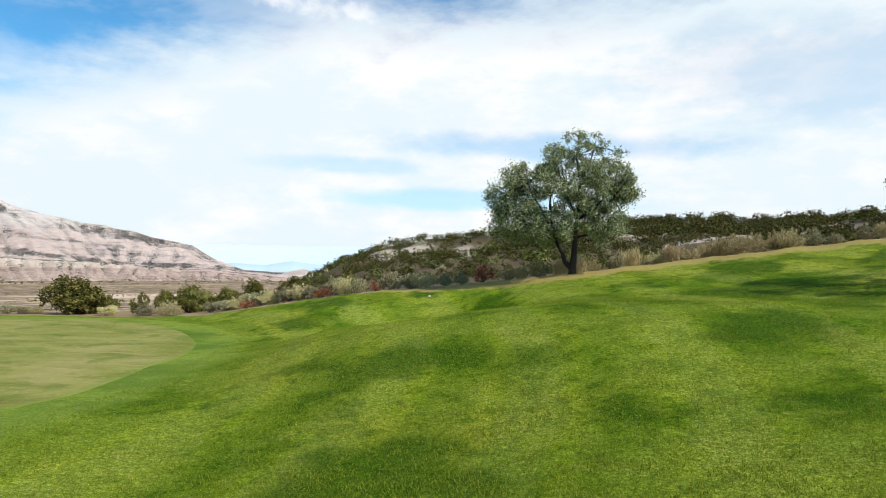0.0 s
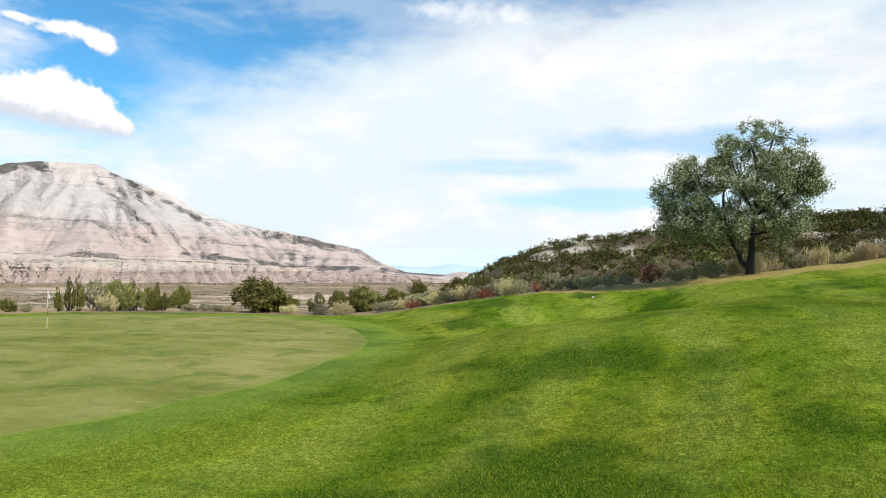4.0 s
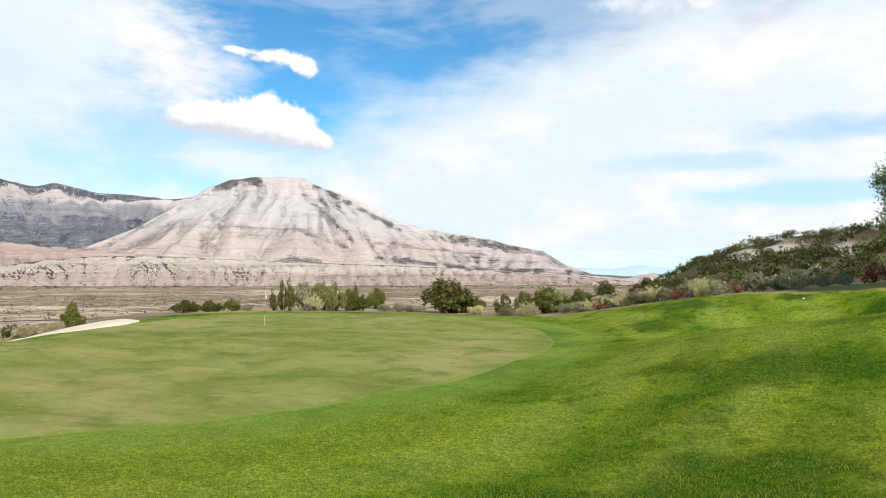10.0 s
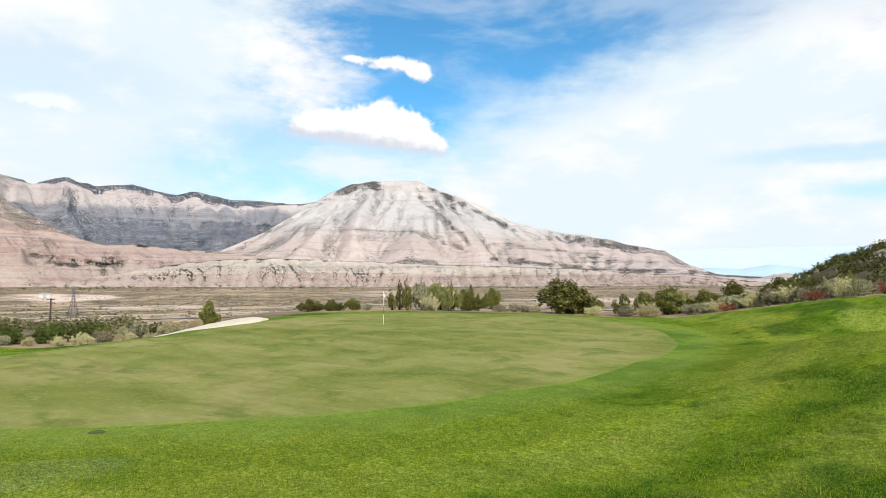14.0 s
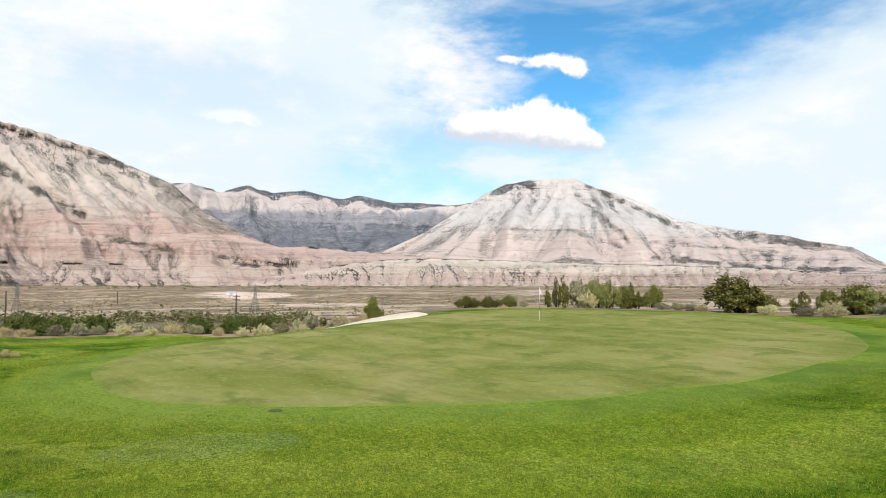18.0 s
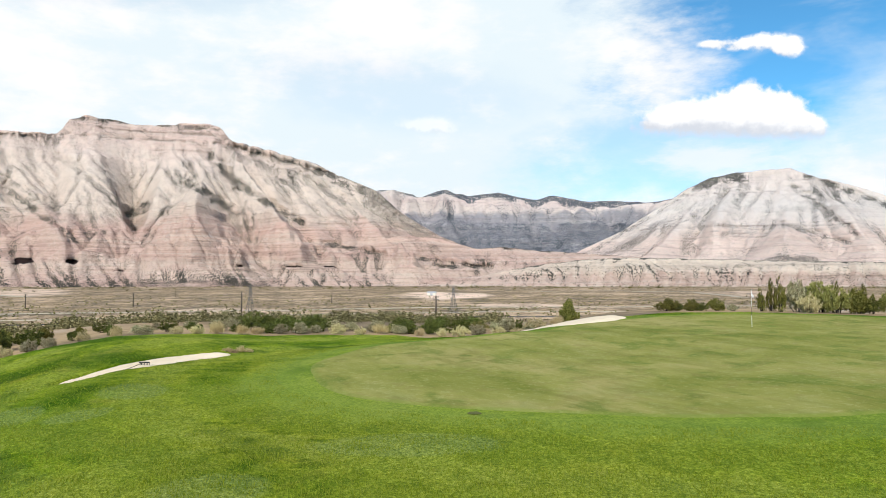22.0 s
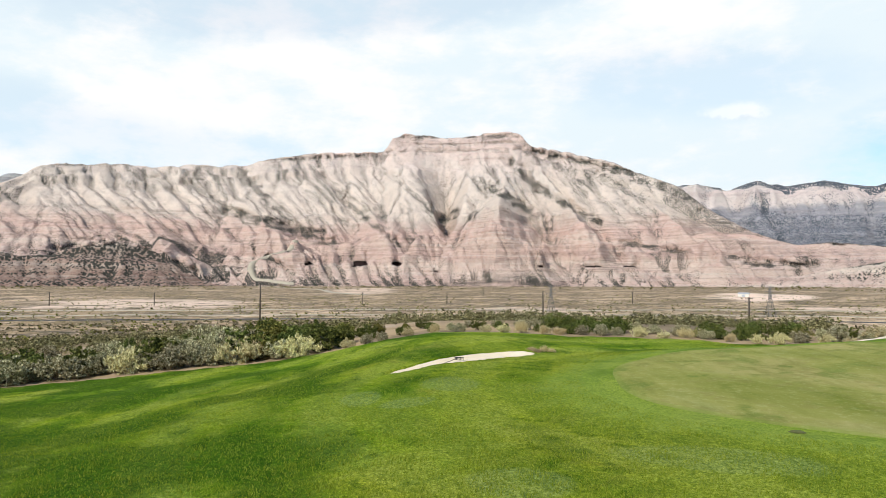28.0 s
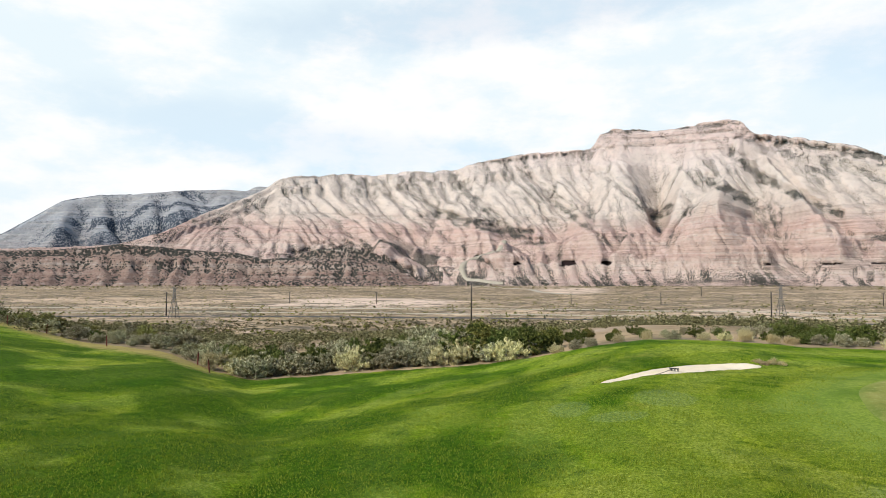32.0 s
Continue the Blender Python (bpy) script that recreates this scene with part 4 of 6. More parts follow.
    if lowveg:
        low = low + smooth(A, lowveg[0], lowveg[1]) * (1 - smooth(S, 0.22, 0.34)) * 1.2 * smooth(fbm(L / 90, S * 9, 3, seed + 44), -0.05, 0.4)
    v = np.clip((1 - 0.8 * bare) * veg * (0.6 * draws * np.clip(0.75 + 0.9 * perlin(L / 170, S * 5, seed + 99), 0.1, 1.2) + patchy * patch * smooth(S, 0.2, 0.45) + base + low), 0, 1)
    v = np.maximum(np.maximum(v, lines), brush)
    v = np.maximum(v, 0.75 * smooth(S, 0.98, 0.99) * (rim > 0))
    for (w0, w1, s0, s1, dens) in woods:
        edge = 0.8 * perlin(L / 55, S * 9, seed + 95)
        v = np.maximum(v, dens * smooth(A + edge, w0, w0 + 1) * (1 - smooth(A + edge, w1 - 1, w1)) * smooth(S + 0.03 * edge, s0, s0 + 0.03) * (1 - smooth(S + 0.03 * edge, s1, s1 + 0.04)))
    # apron below, plateau and far side behind
    S2 = np.concatenate([[-0.22, -0.1], np.linspace(1.02, 1.6, 8)])
    A2, B2 = np.meshgrid(az, S2, indexing="ij")
    rf2, rc2, zc2, zf2 = rf[:, :1], rc[:, :1], zc[:, :1], zf[:, :1]
    lowz = np.minimum(floor_z[:, :1] - 12, zf2 - 8)
    zz = np.where(B2 < -0.15, lowz, np.where(B2 < 0, 0.5 * lowz + 0.5 * zf2, zc2 - 4 - (zc2 - zf2) * smooth(B2, 1.0, 1.6)))
    rr = rf2 + (rc2 - rf2) * B2

    def join(body, low2, high2):
        return np.concatenate([low2, body, high2], 1)
    A = join(A, A2[:, :2], A2[:, 2:])
    R = join(R, rr[:, :2], rr[:, 2:])
    z = join(z, zz[:, :2], zz[:, 2:])
    z[:, 2] = np.minimum(z[:, 2], z[:, 3])
    x, y = -np.sin(np.radians(A)) * R, np.cos(np.radians(A)) * R
    me = mesh_of(name, np.stack([x, y, z], -1).reshape(-1, 3), grid_faces(A.shape[0], A.shape[1]), mat, rounded)
    o2, o8 = np.zeros((len(az), 2)), np.zeros((len(az), 8))
    set_attr(me, "veg", join(v, o2 + 0.4, o8 + 0.6 * (rim > 0)))
    set_attr(me, "shift", join(shift, o2, o8))
    set_attr(me, "dark_notch", join(dark_notch, o2, o8))
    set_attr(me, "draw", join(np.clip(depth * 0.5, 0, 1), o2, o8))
    SLOPES[name] = (az, R[:, 2:-8], z[:, 2:-8])
    return structure(name, me, label, "mountain")


MESA_BRUSH = ((85.6, 10.1, 83.3, 7.9, 0.33, 0.9), (83.3, 7.9, 78.6, 5.1, 0.33, 0.8), (87.2, 8.0, 84.0, 6.1, 0.42, 1), (83.6, 10.9, 75.8, 9.0, 0.33, 0.8), (75.8, 8.9, 70.4, 6.5, 0.75, 0.75), (70.4, 6.5, 64.8, 3.7, 0.66, 0.7), (84.7, 11.3, 80.6, 9.2, 0.5, 0.65), (79.4, 9.4, 75.1, 6.9, 0.38, 0.6),
                 (107.8, 9.0, 103.9, 5.2, 0.5, 0.65), (91.4, 5.4, 90.3, 6.0, 0.42, 0.9), (105.7, 5.0, 100.5, 3.4, 0.38, 0.9), (76.7, 3.4, 71.8, 2.5, 0.25, 0.75))
MESA_RIM_BRUSH = ((85.0, 12.3, 95.6, 12.2, 0.13, 1.0), (84.6, 11.2, 96.3, 10.95, 0.12, 0.6), (96.5, 10.8, 106.0, 10.0, 0.14, 0.8), (106.0, 10.0, 121.0, 8.6, 0.12, 0.6), (75.5, 9.05, 84.2, 11.2, 0.16, 0.8), (85.5, 11.7, 95.0, 11.6, 0.07, 0.5))
MESA_WEST_BRUSH = ((120.5, 2.3, 115.0, 3.0, 0.66, 1), (115.0, 2.7, 111.1, 1.1, 0.33, 0.8), (108.8, 5.9, 101.2, 4.3, 0.28, 0.9), (99.4, 6.9, 95.0, 3.3, 0.28, 0.7), (112.1, 8.0, 106.4, 4.9, 0.28, 0.6), (114.8, 8.4, 108.8, 4.9, 0.25, 0.5), (105.7, 2.3, 103.6, 0.9, 0.28, 0.9), (102.2, 9.5, 96.1, 5.3, 0.25, 0.55), (104.5, 9.1, 98.9, 4.8, 0.25, 0.5), (98.1, 10.7, 91.6, 6.0, 0.25, 0.45))
POINTED_BRUSH = ((44.9, 4.5, 41.0, 4.6, 0.40, 0.42), (44.6, 3.9, 42.6, 4.0, 0.5, 0.42), (39.6, 7.2, 35.8, 3.5, 0.23, 0.7), (38.9, 8.0, 32.1, 4.6, 0.2, 0.8), (40.5, 4.5, 36.3, 3.0, 0.23, 0.6), (47.4, 7.0, 54.5, 2.8, 0.2, 0.55), (46.1, 5.9, 50.3, 3.1, 0.23, 0.4),
                 (27.4, 3.7, 22.2, 2.9, 0.42, 0.9), (33.7, 2.15, 25.8, 1.25, 0.23, 0.9), (25.8, 1.25, 12.8, 0.72, 0.2, 0.8), (34.4, 3.4, 24.9, 2.4, 0.15, 0.6), (41.7, 7.6, 43.5, 5.0, 0.15, 0.4))
FOOTHILL_BRUSH = ((64.3, 3.75, 61.3, 3.1, 0.28, 0.9), (61.3, 3.1, 55.4, 2.75, 0.23, 0.9), (67.7, 1.65, 63.9, 1.4, 0.2, 0.8), (69.3, 2.3, 62.8, 1.4, 0.2, 0.7), (77.2, 3.75, 75.0, 2.9, 0.33, 0.8))
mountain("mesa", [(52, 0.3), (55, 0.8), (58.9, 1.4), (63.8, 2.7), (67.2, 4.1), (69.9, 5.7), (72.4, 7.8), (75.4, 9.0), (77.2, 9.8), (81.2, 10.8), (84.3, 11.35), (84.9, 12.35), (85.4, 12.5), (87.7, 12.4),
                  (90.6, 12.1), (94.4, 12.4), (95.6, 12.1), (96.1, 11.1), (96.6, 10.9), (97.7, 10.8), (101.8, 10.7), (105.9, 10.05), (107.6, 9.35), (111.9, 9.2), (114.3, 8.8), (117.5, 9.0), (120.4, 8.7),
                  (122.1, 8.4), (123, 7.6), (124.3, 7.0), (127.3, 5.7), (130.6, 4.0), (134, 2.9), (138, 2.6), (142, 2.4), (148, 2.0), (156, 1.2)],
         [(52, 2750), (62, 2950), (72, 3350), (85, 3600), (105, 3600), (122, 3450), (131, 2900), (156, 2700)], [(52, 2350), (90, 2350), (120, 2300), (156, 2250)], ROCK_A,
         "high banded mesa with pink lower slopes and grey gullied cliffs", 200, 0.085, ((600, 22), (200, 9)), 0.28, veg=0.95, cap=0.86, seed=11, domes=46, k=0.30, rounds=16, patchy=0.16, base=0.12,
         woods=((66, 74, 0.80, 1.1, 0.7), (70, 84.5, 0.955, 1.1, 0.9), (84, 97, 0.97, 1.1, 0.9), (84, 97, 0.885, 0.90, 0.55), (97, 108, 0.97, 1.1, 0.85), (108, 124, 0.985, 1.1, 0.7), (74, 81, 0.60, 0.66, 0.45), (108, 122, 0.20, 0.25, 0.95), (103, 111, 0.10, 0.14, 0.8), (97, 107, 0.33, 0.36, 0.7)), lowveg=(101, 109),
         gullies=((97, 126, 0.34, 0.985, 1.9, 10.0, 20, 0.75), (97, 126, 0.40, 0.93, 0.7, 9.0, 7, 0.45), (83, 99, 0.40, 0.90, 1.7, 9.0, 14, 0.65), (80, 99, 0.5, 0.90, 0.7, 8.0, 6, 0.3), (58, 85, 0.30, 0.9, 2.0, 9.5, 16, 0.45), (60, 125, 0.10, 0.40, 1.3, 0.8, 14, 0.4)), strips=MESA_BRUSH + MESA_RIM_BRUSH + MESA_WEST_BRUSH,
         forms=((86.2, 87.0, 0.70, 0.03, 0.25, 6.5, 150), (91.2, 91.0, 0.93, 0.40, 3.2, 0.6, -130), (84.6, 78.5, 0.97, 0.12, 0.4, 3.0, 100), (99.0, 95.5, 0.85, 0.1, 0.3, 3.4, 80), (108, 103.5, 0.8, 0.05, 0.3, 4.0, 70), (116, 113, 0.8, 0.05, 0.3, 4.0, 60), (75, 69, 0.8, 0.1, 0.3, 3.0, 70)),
         dark_marks=((98.2, 1.75, 1.0, 19), (95.2, 1.75, 0.75, 15), (83.3, 1.55, 0.6, 10), (102.4, 1.7, 0.7, 9), (92.0, 1.1, 0.7, 5), (79.0, 1.5, 1.1, 5), (76.2, 1.5, 1.0, 5)))
# Dense dark woods also stand in for the shade over the butte.
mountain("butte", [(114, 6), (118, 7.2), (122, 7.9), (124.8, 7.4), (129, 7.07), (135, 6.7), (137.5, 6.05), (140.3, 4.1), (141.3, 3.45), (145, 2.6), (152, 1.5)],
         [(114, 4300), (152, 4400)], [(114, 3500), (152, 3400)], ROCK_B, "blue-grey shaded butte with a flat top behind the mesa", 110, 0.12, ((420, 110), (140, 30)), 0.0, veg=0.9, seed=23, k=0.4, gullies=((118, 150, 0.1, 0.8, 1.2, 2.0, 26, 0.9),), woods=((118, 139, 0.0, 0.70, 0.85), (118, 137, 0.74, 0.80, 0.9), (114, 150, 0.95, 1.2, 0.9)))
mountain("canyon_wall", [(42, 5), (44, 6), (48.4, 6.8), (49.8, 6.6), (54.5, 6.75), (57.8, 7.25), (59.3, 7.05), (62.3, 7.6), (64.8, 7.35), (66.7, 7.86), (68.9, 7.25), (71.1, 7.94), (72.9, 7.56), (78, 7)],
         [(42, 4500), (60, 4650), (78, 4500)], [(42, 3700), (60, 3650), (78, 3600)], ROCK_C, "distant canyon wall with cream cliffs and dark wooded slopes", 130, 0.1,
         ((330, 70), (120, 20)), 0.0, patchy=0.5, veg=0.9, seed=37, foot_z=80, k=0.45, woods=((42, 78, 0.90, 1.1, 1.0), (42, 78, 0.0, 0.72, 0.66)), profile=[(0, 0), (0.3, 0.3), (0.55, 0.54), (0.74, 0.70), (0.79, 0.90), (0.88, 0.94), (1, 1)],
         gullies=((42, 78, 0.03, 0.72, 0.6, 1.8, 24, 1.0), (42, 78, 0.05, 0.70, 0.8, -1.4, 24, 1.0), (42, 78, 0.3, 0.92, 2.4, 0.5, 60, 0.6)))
mountain("pointed_mountain", [(13, 0.2), (16, 0.7), (18.2, 1.5), (20, 2.6), (22.2, 3.0), (24.4, 3.6), (26.7, 4.0), (29.5, 4.45), (32.3, 5.2), (34.2, 6.3), (36.1, 7.1), (37.9, 7.7), (39.8, 8.5), (41.7, 8.56),
                              (43.5, 8.44), (45.4, 8.3), (47.2, 7.5), (49.4, 6.1), (52.4, 4.24), (55.4, 2.86), (57, 2.0), (60, 1.0)],
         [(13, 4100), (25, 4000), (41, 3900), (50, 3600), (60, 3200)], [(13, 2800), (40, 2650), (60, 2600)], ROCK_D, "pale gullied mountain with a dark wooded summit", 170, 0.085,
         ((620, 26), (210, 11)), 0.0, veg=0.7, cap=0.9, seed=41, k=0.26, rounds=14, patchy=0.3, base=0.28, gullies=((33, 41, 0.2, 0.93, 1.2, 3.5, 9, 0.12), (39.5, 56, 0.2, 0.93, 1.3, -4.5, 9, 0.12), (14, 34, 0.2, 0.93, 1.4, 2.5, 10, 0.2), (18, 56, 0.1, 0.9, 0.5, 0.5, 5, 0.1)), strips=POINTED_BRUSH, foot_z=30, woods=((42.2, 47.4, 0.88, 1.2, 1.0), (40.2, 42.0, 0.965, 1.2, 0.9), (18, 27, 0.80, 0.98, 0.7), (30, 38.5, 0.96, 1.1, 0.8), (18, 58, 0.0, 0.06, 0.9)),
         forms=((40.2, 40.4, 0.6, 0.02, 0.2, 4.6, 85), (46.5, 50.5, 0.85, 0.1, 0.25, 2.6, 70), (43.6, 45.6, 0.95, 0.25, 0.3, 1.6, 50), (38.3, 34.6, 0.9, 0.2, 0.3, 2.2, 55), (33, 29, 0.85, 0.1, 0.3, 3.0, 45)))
mountain("badland_bench", [(12, 0.05), (15, 0.35), (18, 0.7), (22.6, 0.95), (26.7, 1.25), (34.2, 1.58), (45.3, 1.95), (52, 2.15), (55.4, 2.05), (58.5, 1.7), (61.3, 1.2), (64, 0.7), (68, 0.25), (70, 0.1)],
         [(10, 2500), (40, 2420), (70, 2450)], [(10, 2150), (40, 2120), (70, 2200)], ROCK_E, "low cream badland bench dotted with junipers", 60, 0.06, ((140, 40), (55, 14)), 0.0, k=1.2, veg=0.85, patchy=0.35, seed=53, gullies=((12, 70, -0.1, 0.97, 1.15, 1.2, 13, 0.3), (12, 70, -0.1, 0.9, 0.47, -0.6, 4, 0.15)),
         profile=[(0, 0), (0.3, 0.18), (0.5, 0.42), (0.75, 0.8), (0.9, 0.97), (1, 1)], rim=0.02, woods=((10, 62, 0.92, 1.2, 0.85), (16, 40, 0.2, 0.7, 0.3)))
mountain("foothill_ridge", [(44, 1.6), (48, 2.0), (52, 2.3), (56, 2.65), (59, 2.8), (62, 3.2), (64, 3.0), (67, 3.8), (70, 4.1), (73, 3.7), (78, 2.4), (84, 1.4)], [(44, 2850), (84, 2800)], [(44, 2450), (84, 2330)], ROCK_A,
         "low pinkish foothills at the mouth of the canyon", 70, 0.085, ((260, 40), (110, 20)), 0.0, veg=0.6, seed=83, profile=[(0, 0), (0.2, 0.22), (0.4, 0.4), (0.6, 0.55), (0.8, 0.85), (1, 1)], domes=22, rim=0.06, strips=FOOTHILL_BRUSH)
mountain("red_bench", [(108, 0.1), (110, 0.5), (112, 1.3), (114, 2.5), (116, 3.0), (119, 2.85), (121, 2.1), (123, 2.0), (125, 2.4), (128, 2.6), (131, 2.9), (134, 3.0), (136.5, 2.5), (141, 2.3), (148, 2.2), (156, 1.9), (162, 1.0)], [(108, 2420), (162, 2350)], [(108, 2180), (162, 2100)], ROCK_R,
         "low reddish-brown cliff bench topped with dark junipers", 60, 0.085, ((90, 20), (34, 6)), 0.0, k=1.5, veg=1.0, domes=14, seed=97, profile=[(0, 0), (0.25, 0.2), (0.5, 0.45), (0.8, 0.82), (0.86, 0.98), (1, 1)], rim=0.12, woods=((109, 161, 0.80, 1.3, 0.9), (109, 125, 0.1, 0.3, 0.7), (112, 160, 0.52, 0.58, 0.7), (114, 121, 0.5, 1.3, 0.75)))
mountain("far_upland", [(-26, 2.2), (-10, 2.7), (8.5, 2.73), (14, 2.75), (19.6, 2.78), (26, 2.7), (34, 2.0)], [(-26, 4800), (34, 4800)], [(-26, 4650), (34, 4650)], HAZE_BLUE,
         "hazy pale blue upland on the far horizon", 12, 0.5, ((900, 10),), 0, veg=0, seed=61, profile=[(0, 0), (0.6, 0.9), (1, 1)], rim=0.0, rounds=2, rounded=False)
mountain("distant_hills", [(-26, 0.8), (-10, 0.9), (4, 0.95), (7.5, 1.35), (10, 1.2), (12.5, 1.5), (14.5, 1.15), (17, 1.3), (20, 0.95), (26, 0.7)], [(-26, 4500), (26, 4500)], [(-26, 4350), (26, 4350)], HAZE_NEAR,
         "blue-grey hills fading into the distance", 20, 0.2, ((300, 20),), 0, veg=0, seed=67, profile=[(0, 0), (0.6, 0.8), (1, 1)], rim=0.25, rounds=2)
mountain("valley_terrace", [(6, 0.1), (9, 0.3), (12, 0.5), (16, 0.75), (20, 0.9), (24, 1.15), (29, 1.35), (34, 1.5), (38, 1.5), (42, 1.2)], [(6, 3500), (42, 3000)], [(6, 2900), (42, 2500)], ROCK_D, "low terraces with dark tree lines in the valley mouth", 60, 0.1, ((180, 16), (70, 6)), 0, veg=0.9, patchy=0.8,
         seed=71, profile=[(0, 0), (0.25, 0.28), (0.45, 0.34), (0.6, 0.62), (0.8, 0.7), (0.9, 0.95), (1, 1)], rim=0.05, woods=((5, 44, 0.84, 1.4, 1.0), (5, 44, 0.40, 0.58, 0.75), (5, 36, 0.12, 0.2, 0.7)))
mountain("pale_knoll", [(8.5, 0.1), (10, 0.45), (11.3, 0.85), (12.2, 0.75), (13.5, 0.4), (15, 0.1)], [(8.5, 3050), (15, 3050)], [(8.5, 2850), (15, 2850)], ROCK_D, "small pale rock knoll in the valley mouth", 30, 0.085, ((80, 12),), 0, veg=0.4,
         seed=69, profile=[(0, 0), (0.6, 0.7), (1, 1)], rim=0.1)


# ---- plants ----
def leaves(rng, lobes, n, long, wide, upright=0.0, clump=0.16, per=26, shell=2.4):
    """Leaf blades gathered in clumps inside ellipsoid lobes: vertices and faces."""
    w = np.array([l[3] * l[4] * l[5] for l in lobes]) ** 0.75
    nc = max(6, n // per)
    which = rng.choice(len(lobes), nc, p=w / w.sum())
    lob = np.array(lobes)[which]
    d = rng.normal(size=(nc, 3))
    d /= np.linalg.norm(d, axis=1, keepdims=True)
    rad = rng.random(nc) ** (1 / shell)
    cc = lob[:, :3] + d * lob[:, 3:6] * rad[:, None]
    k = rng.integers(0, nc, n)
    p = cc[k] + rng.normal(size=(n, 3)) * clump * lob[k, 3:6].mean(1)[:, None]
    ax = rng.normal(size=(n, 3))
    ax[:, 2] = ax[:, 2] * (1 - upright) + upright * 2.2
    out = (p - lob[k, :3]) / lob[k, 3:6]
    ax = ax + 0.6 * out
    ax /= np.linalg.norm(ax, axis=1, keepdims=True)
    side = np.cross(ax, rng.normal(size=(n, 3)))
    side /= np.linalg.norm(side, axis=1, keepdims=True) + 1e-9
    s = (0.6 + 0.8 * rng.random(n))[:, None]
    a, b = ax * long * s, side * wide * s
    v = np.stack([p - a * 0.5, p + b * 0.5, p + a * 0.5, p - b * 0.5], 1).reshape(-1, 3)
    f = np.arange(n * 4).reshape(n, 4)
    return v, f


def tube(points, radii, sides=7):
    pts = np.array(points, float)
    t = np.gradient(pts, axis=0)
    t /= np.linalg.norm(t, axis=1, keepdims=True)
    ref = np.array([0.31, 0.95, 0.1])
    u = np.cross(t, ref)
    u /= np.linalg.norm(u, axis=1, keepdims=True)
    w = np.cross(t, u)
    a = np.linspace(0, 2 * np.pi, sides, endpoint=False)
    ring = u[:, None] * np.cos(a)[None, :, None] + w[:, None] * np.sin(a)[None, :, None]
    v = (pts[:, None] + ring * np.array(radii)[:, None, None]).reshape(-1, 3)
    n = len(pts)
    f = [(i * sides + j, i * sides + (j + 1) % sides, (i + 1) * sides + (j + 1) % sides, (i + 1) * sides + j) for i in range(n - 1) for j in range(sides)]
    return v, f + [tuple(range(sides))[::-1], tuple((n - 1) * sides + j for j in range(sides))]


def merged(pieces):
    vs, fs, o = [], [], 0
    for v, f in pieces:
        vs.append(np.asarray(v, float))
        fs += [tuple(int(i) + o for i in q) for q in f]
        o += len(v)
    return np.concatenate(vs), fs


def limb(rng, a, b, r0, r1, bend=0.15, n=6):
    a, b = np.array(a, float), np.array(b, float)
    t = np.linspace(0, 1, n)[:, None]
    off = rng.normal(size=3) * bend * np.linalg.norm(b - a)
    p = a + (b - a) * t + off * (t * (1 - t)) + rng.normal(size=(n, 3)) * 0.02 * np.linalg.norm(b - a) * (t > 0) * (t < 1)
    return tube(p, np.linspace(r0, r1, n))


def part(name, me, parent, label=""):
    ob = new(name, me)
    ob.parent = parent
    return tagged(ob, label)


def thing(name, label, category, group="", m=None):
    e = new(name)
    e.empty_display_size = 0.2
    if m is not None:
        e.matrix_basis = m
    return tagged(e, label, category, group)


KINDS = {}


def bush_kind(key, name, label, category, mat, lobes, n, long, wide, upright, stems, variants=3, clump=0.16, per=26):
    """Prototype bushes one metre high; copies are scaled."""
    out = []
    for q in range(variants):
        rng = np.random.default_rng(100 + 10 * len(KINDS) + q)
        lb = []
        for l in lobes:
            j = rng.normal(size=6) * 0.09
            lb.append([l[0] + j[0], l[1] + j[1], l[2] + j[2] * 0.5, l[3] * (1 + j[3]), l[4] * (1 + j[4]), l[5] * (1 + j[5])])
        v, f = leaves(rng, lb, n, long, wide, upright, clump, per)
        v[:, 2] = np.maximum(v[:, 2], -0.03)
        crown = mesh_of(name + "_crown", v, f, mat, False)
        ps = [limb(rng, (rng.normal() * 0.06, rng.normal() * 0.06, -0.12), (l[0] * 0.9, l[1] * 0.9, l[2] + 0.15 * l[5]), stems, stems * 0.3, 0.2, 5) for l in lb]
        sv, sf = merged(ps)
        stem = mesh_of(name + "_stems", sv, sf, TWIG if key in ("sage", "rabbit", "straw") else BARK)
        out.append((crown, stem))
    KINDS[key] = (name, label, category, out)


DOME = [(0, 0, 0.44, 0.58, 0.58, 0.45), (0.35, 0.1, 0.38, 0.32, 0.35, 0.34), (-0.36, -0.08, 0.36, 0.32, 0.34, 0.32), (0.05, -0.35, 0.36, 0.34, 0.3, 0.32), (-0.1, 0.34, 0.4, 0.34, 0.3, 0.34), (0.1, 0.05, 0.7, 0.28, 0.28, 0.27)]
CONE = [(0, 0, 0.25, 0.42, 0.42, 0.28), (0.05, 0, 0.5, 0.32, 0.33, 0.28), (-0.04, 0.03, 0.72, 0.2, 0.2, 0.24), (0, 0, 0.9, 0.09, 0.09, 0.14), (0.24, 0.1, 0.3, 0.24, 0.24, 0.24), (-0.25, -0.1, 0.32, 0.24, 0.24, 0.26)]
bush_kind("juniper", "juniper", "rounded dark green juniper bush at the grass edge", "bush", JUNIPER, DOME, 9000, 0.062, 0.036, 0.25, 0.035, 3, 0.12, 60)
bush_kind("cone", "juniper_tree", "small upright dark juniper tree behind the green", "tree", JUNIPER, CONE, 4500, 0.055, 0.026, 0.5, 0.04, 2, 0.10, 45)
bush_kind("sage", "sagebrush", "grey-green sagebrush with pale feathery stems", "shrub", SAGE, DOME, 7000, 0.075, 0.026, 0.55, 0.022, 4, 0.085, 55)
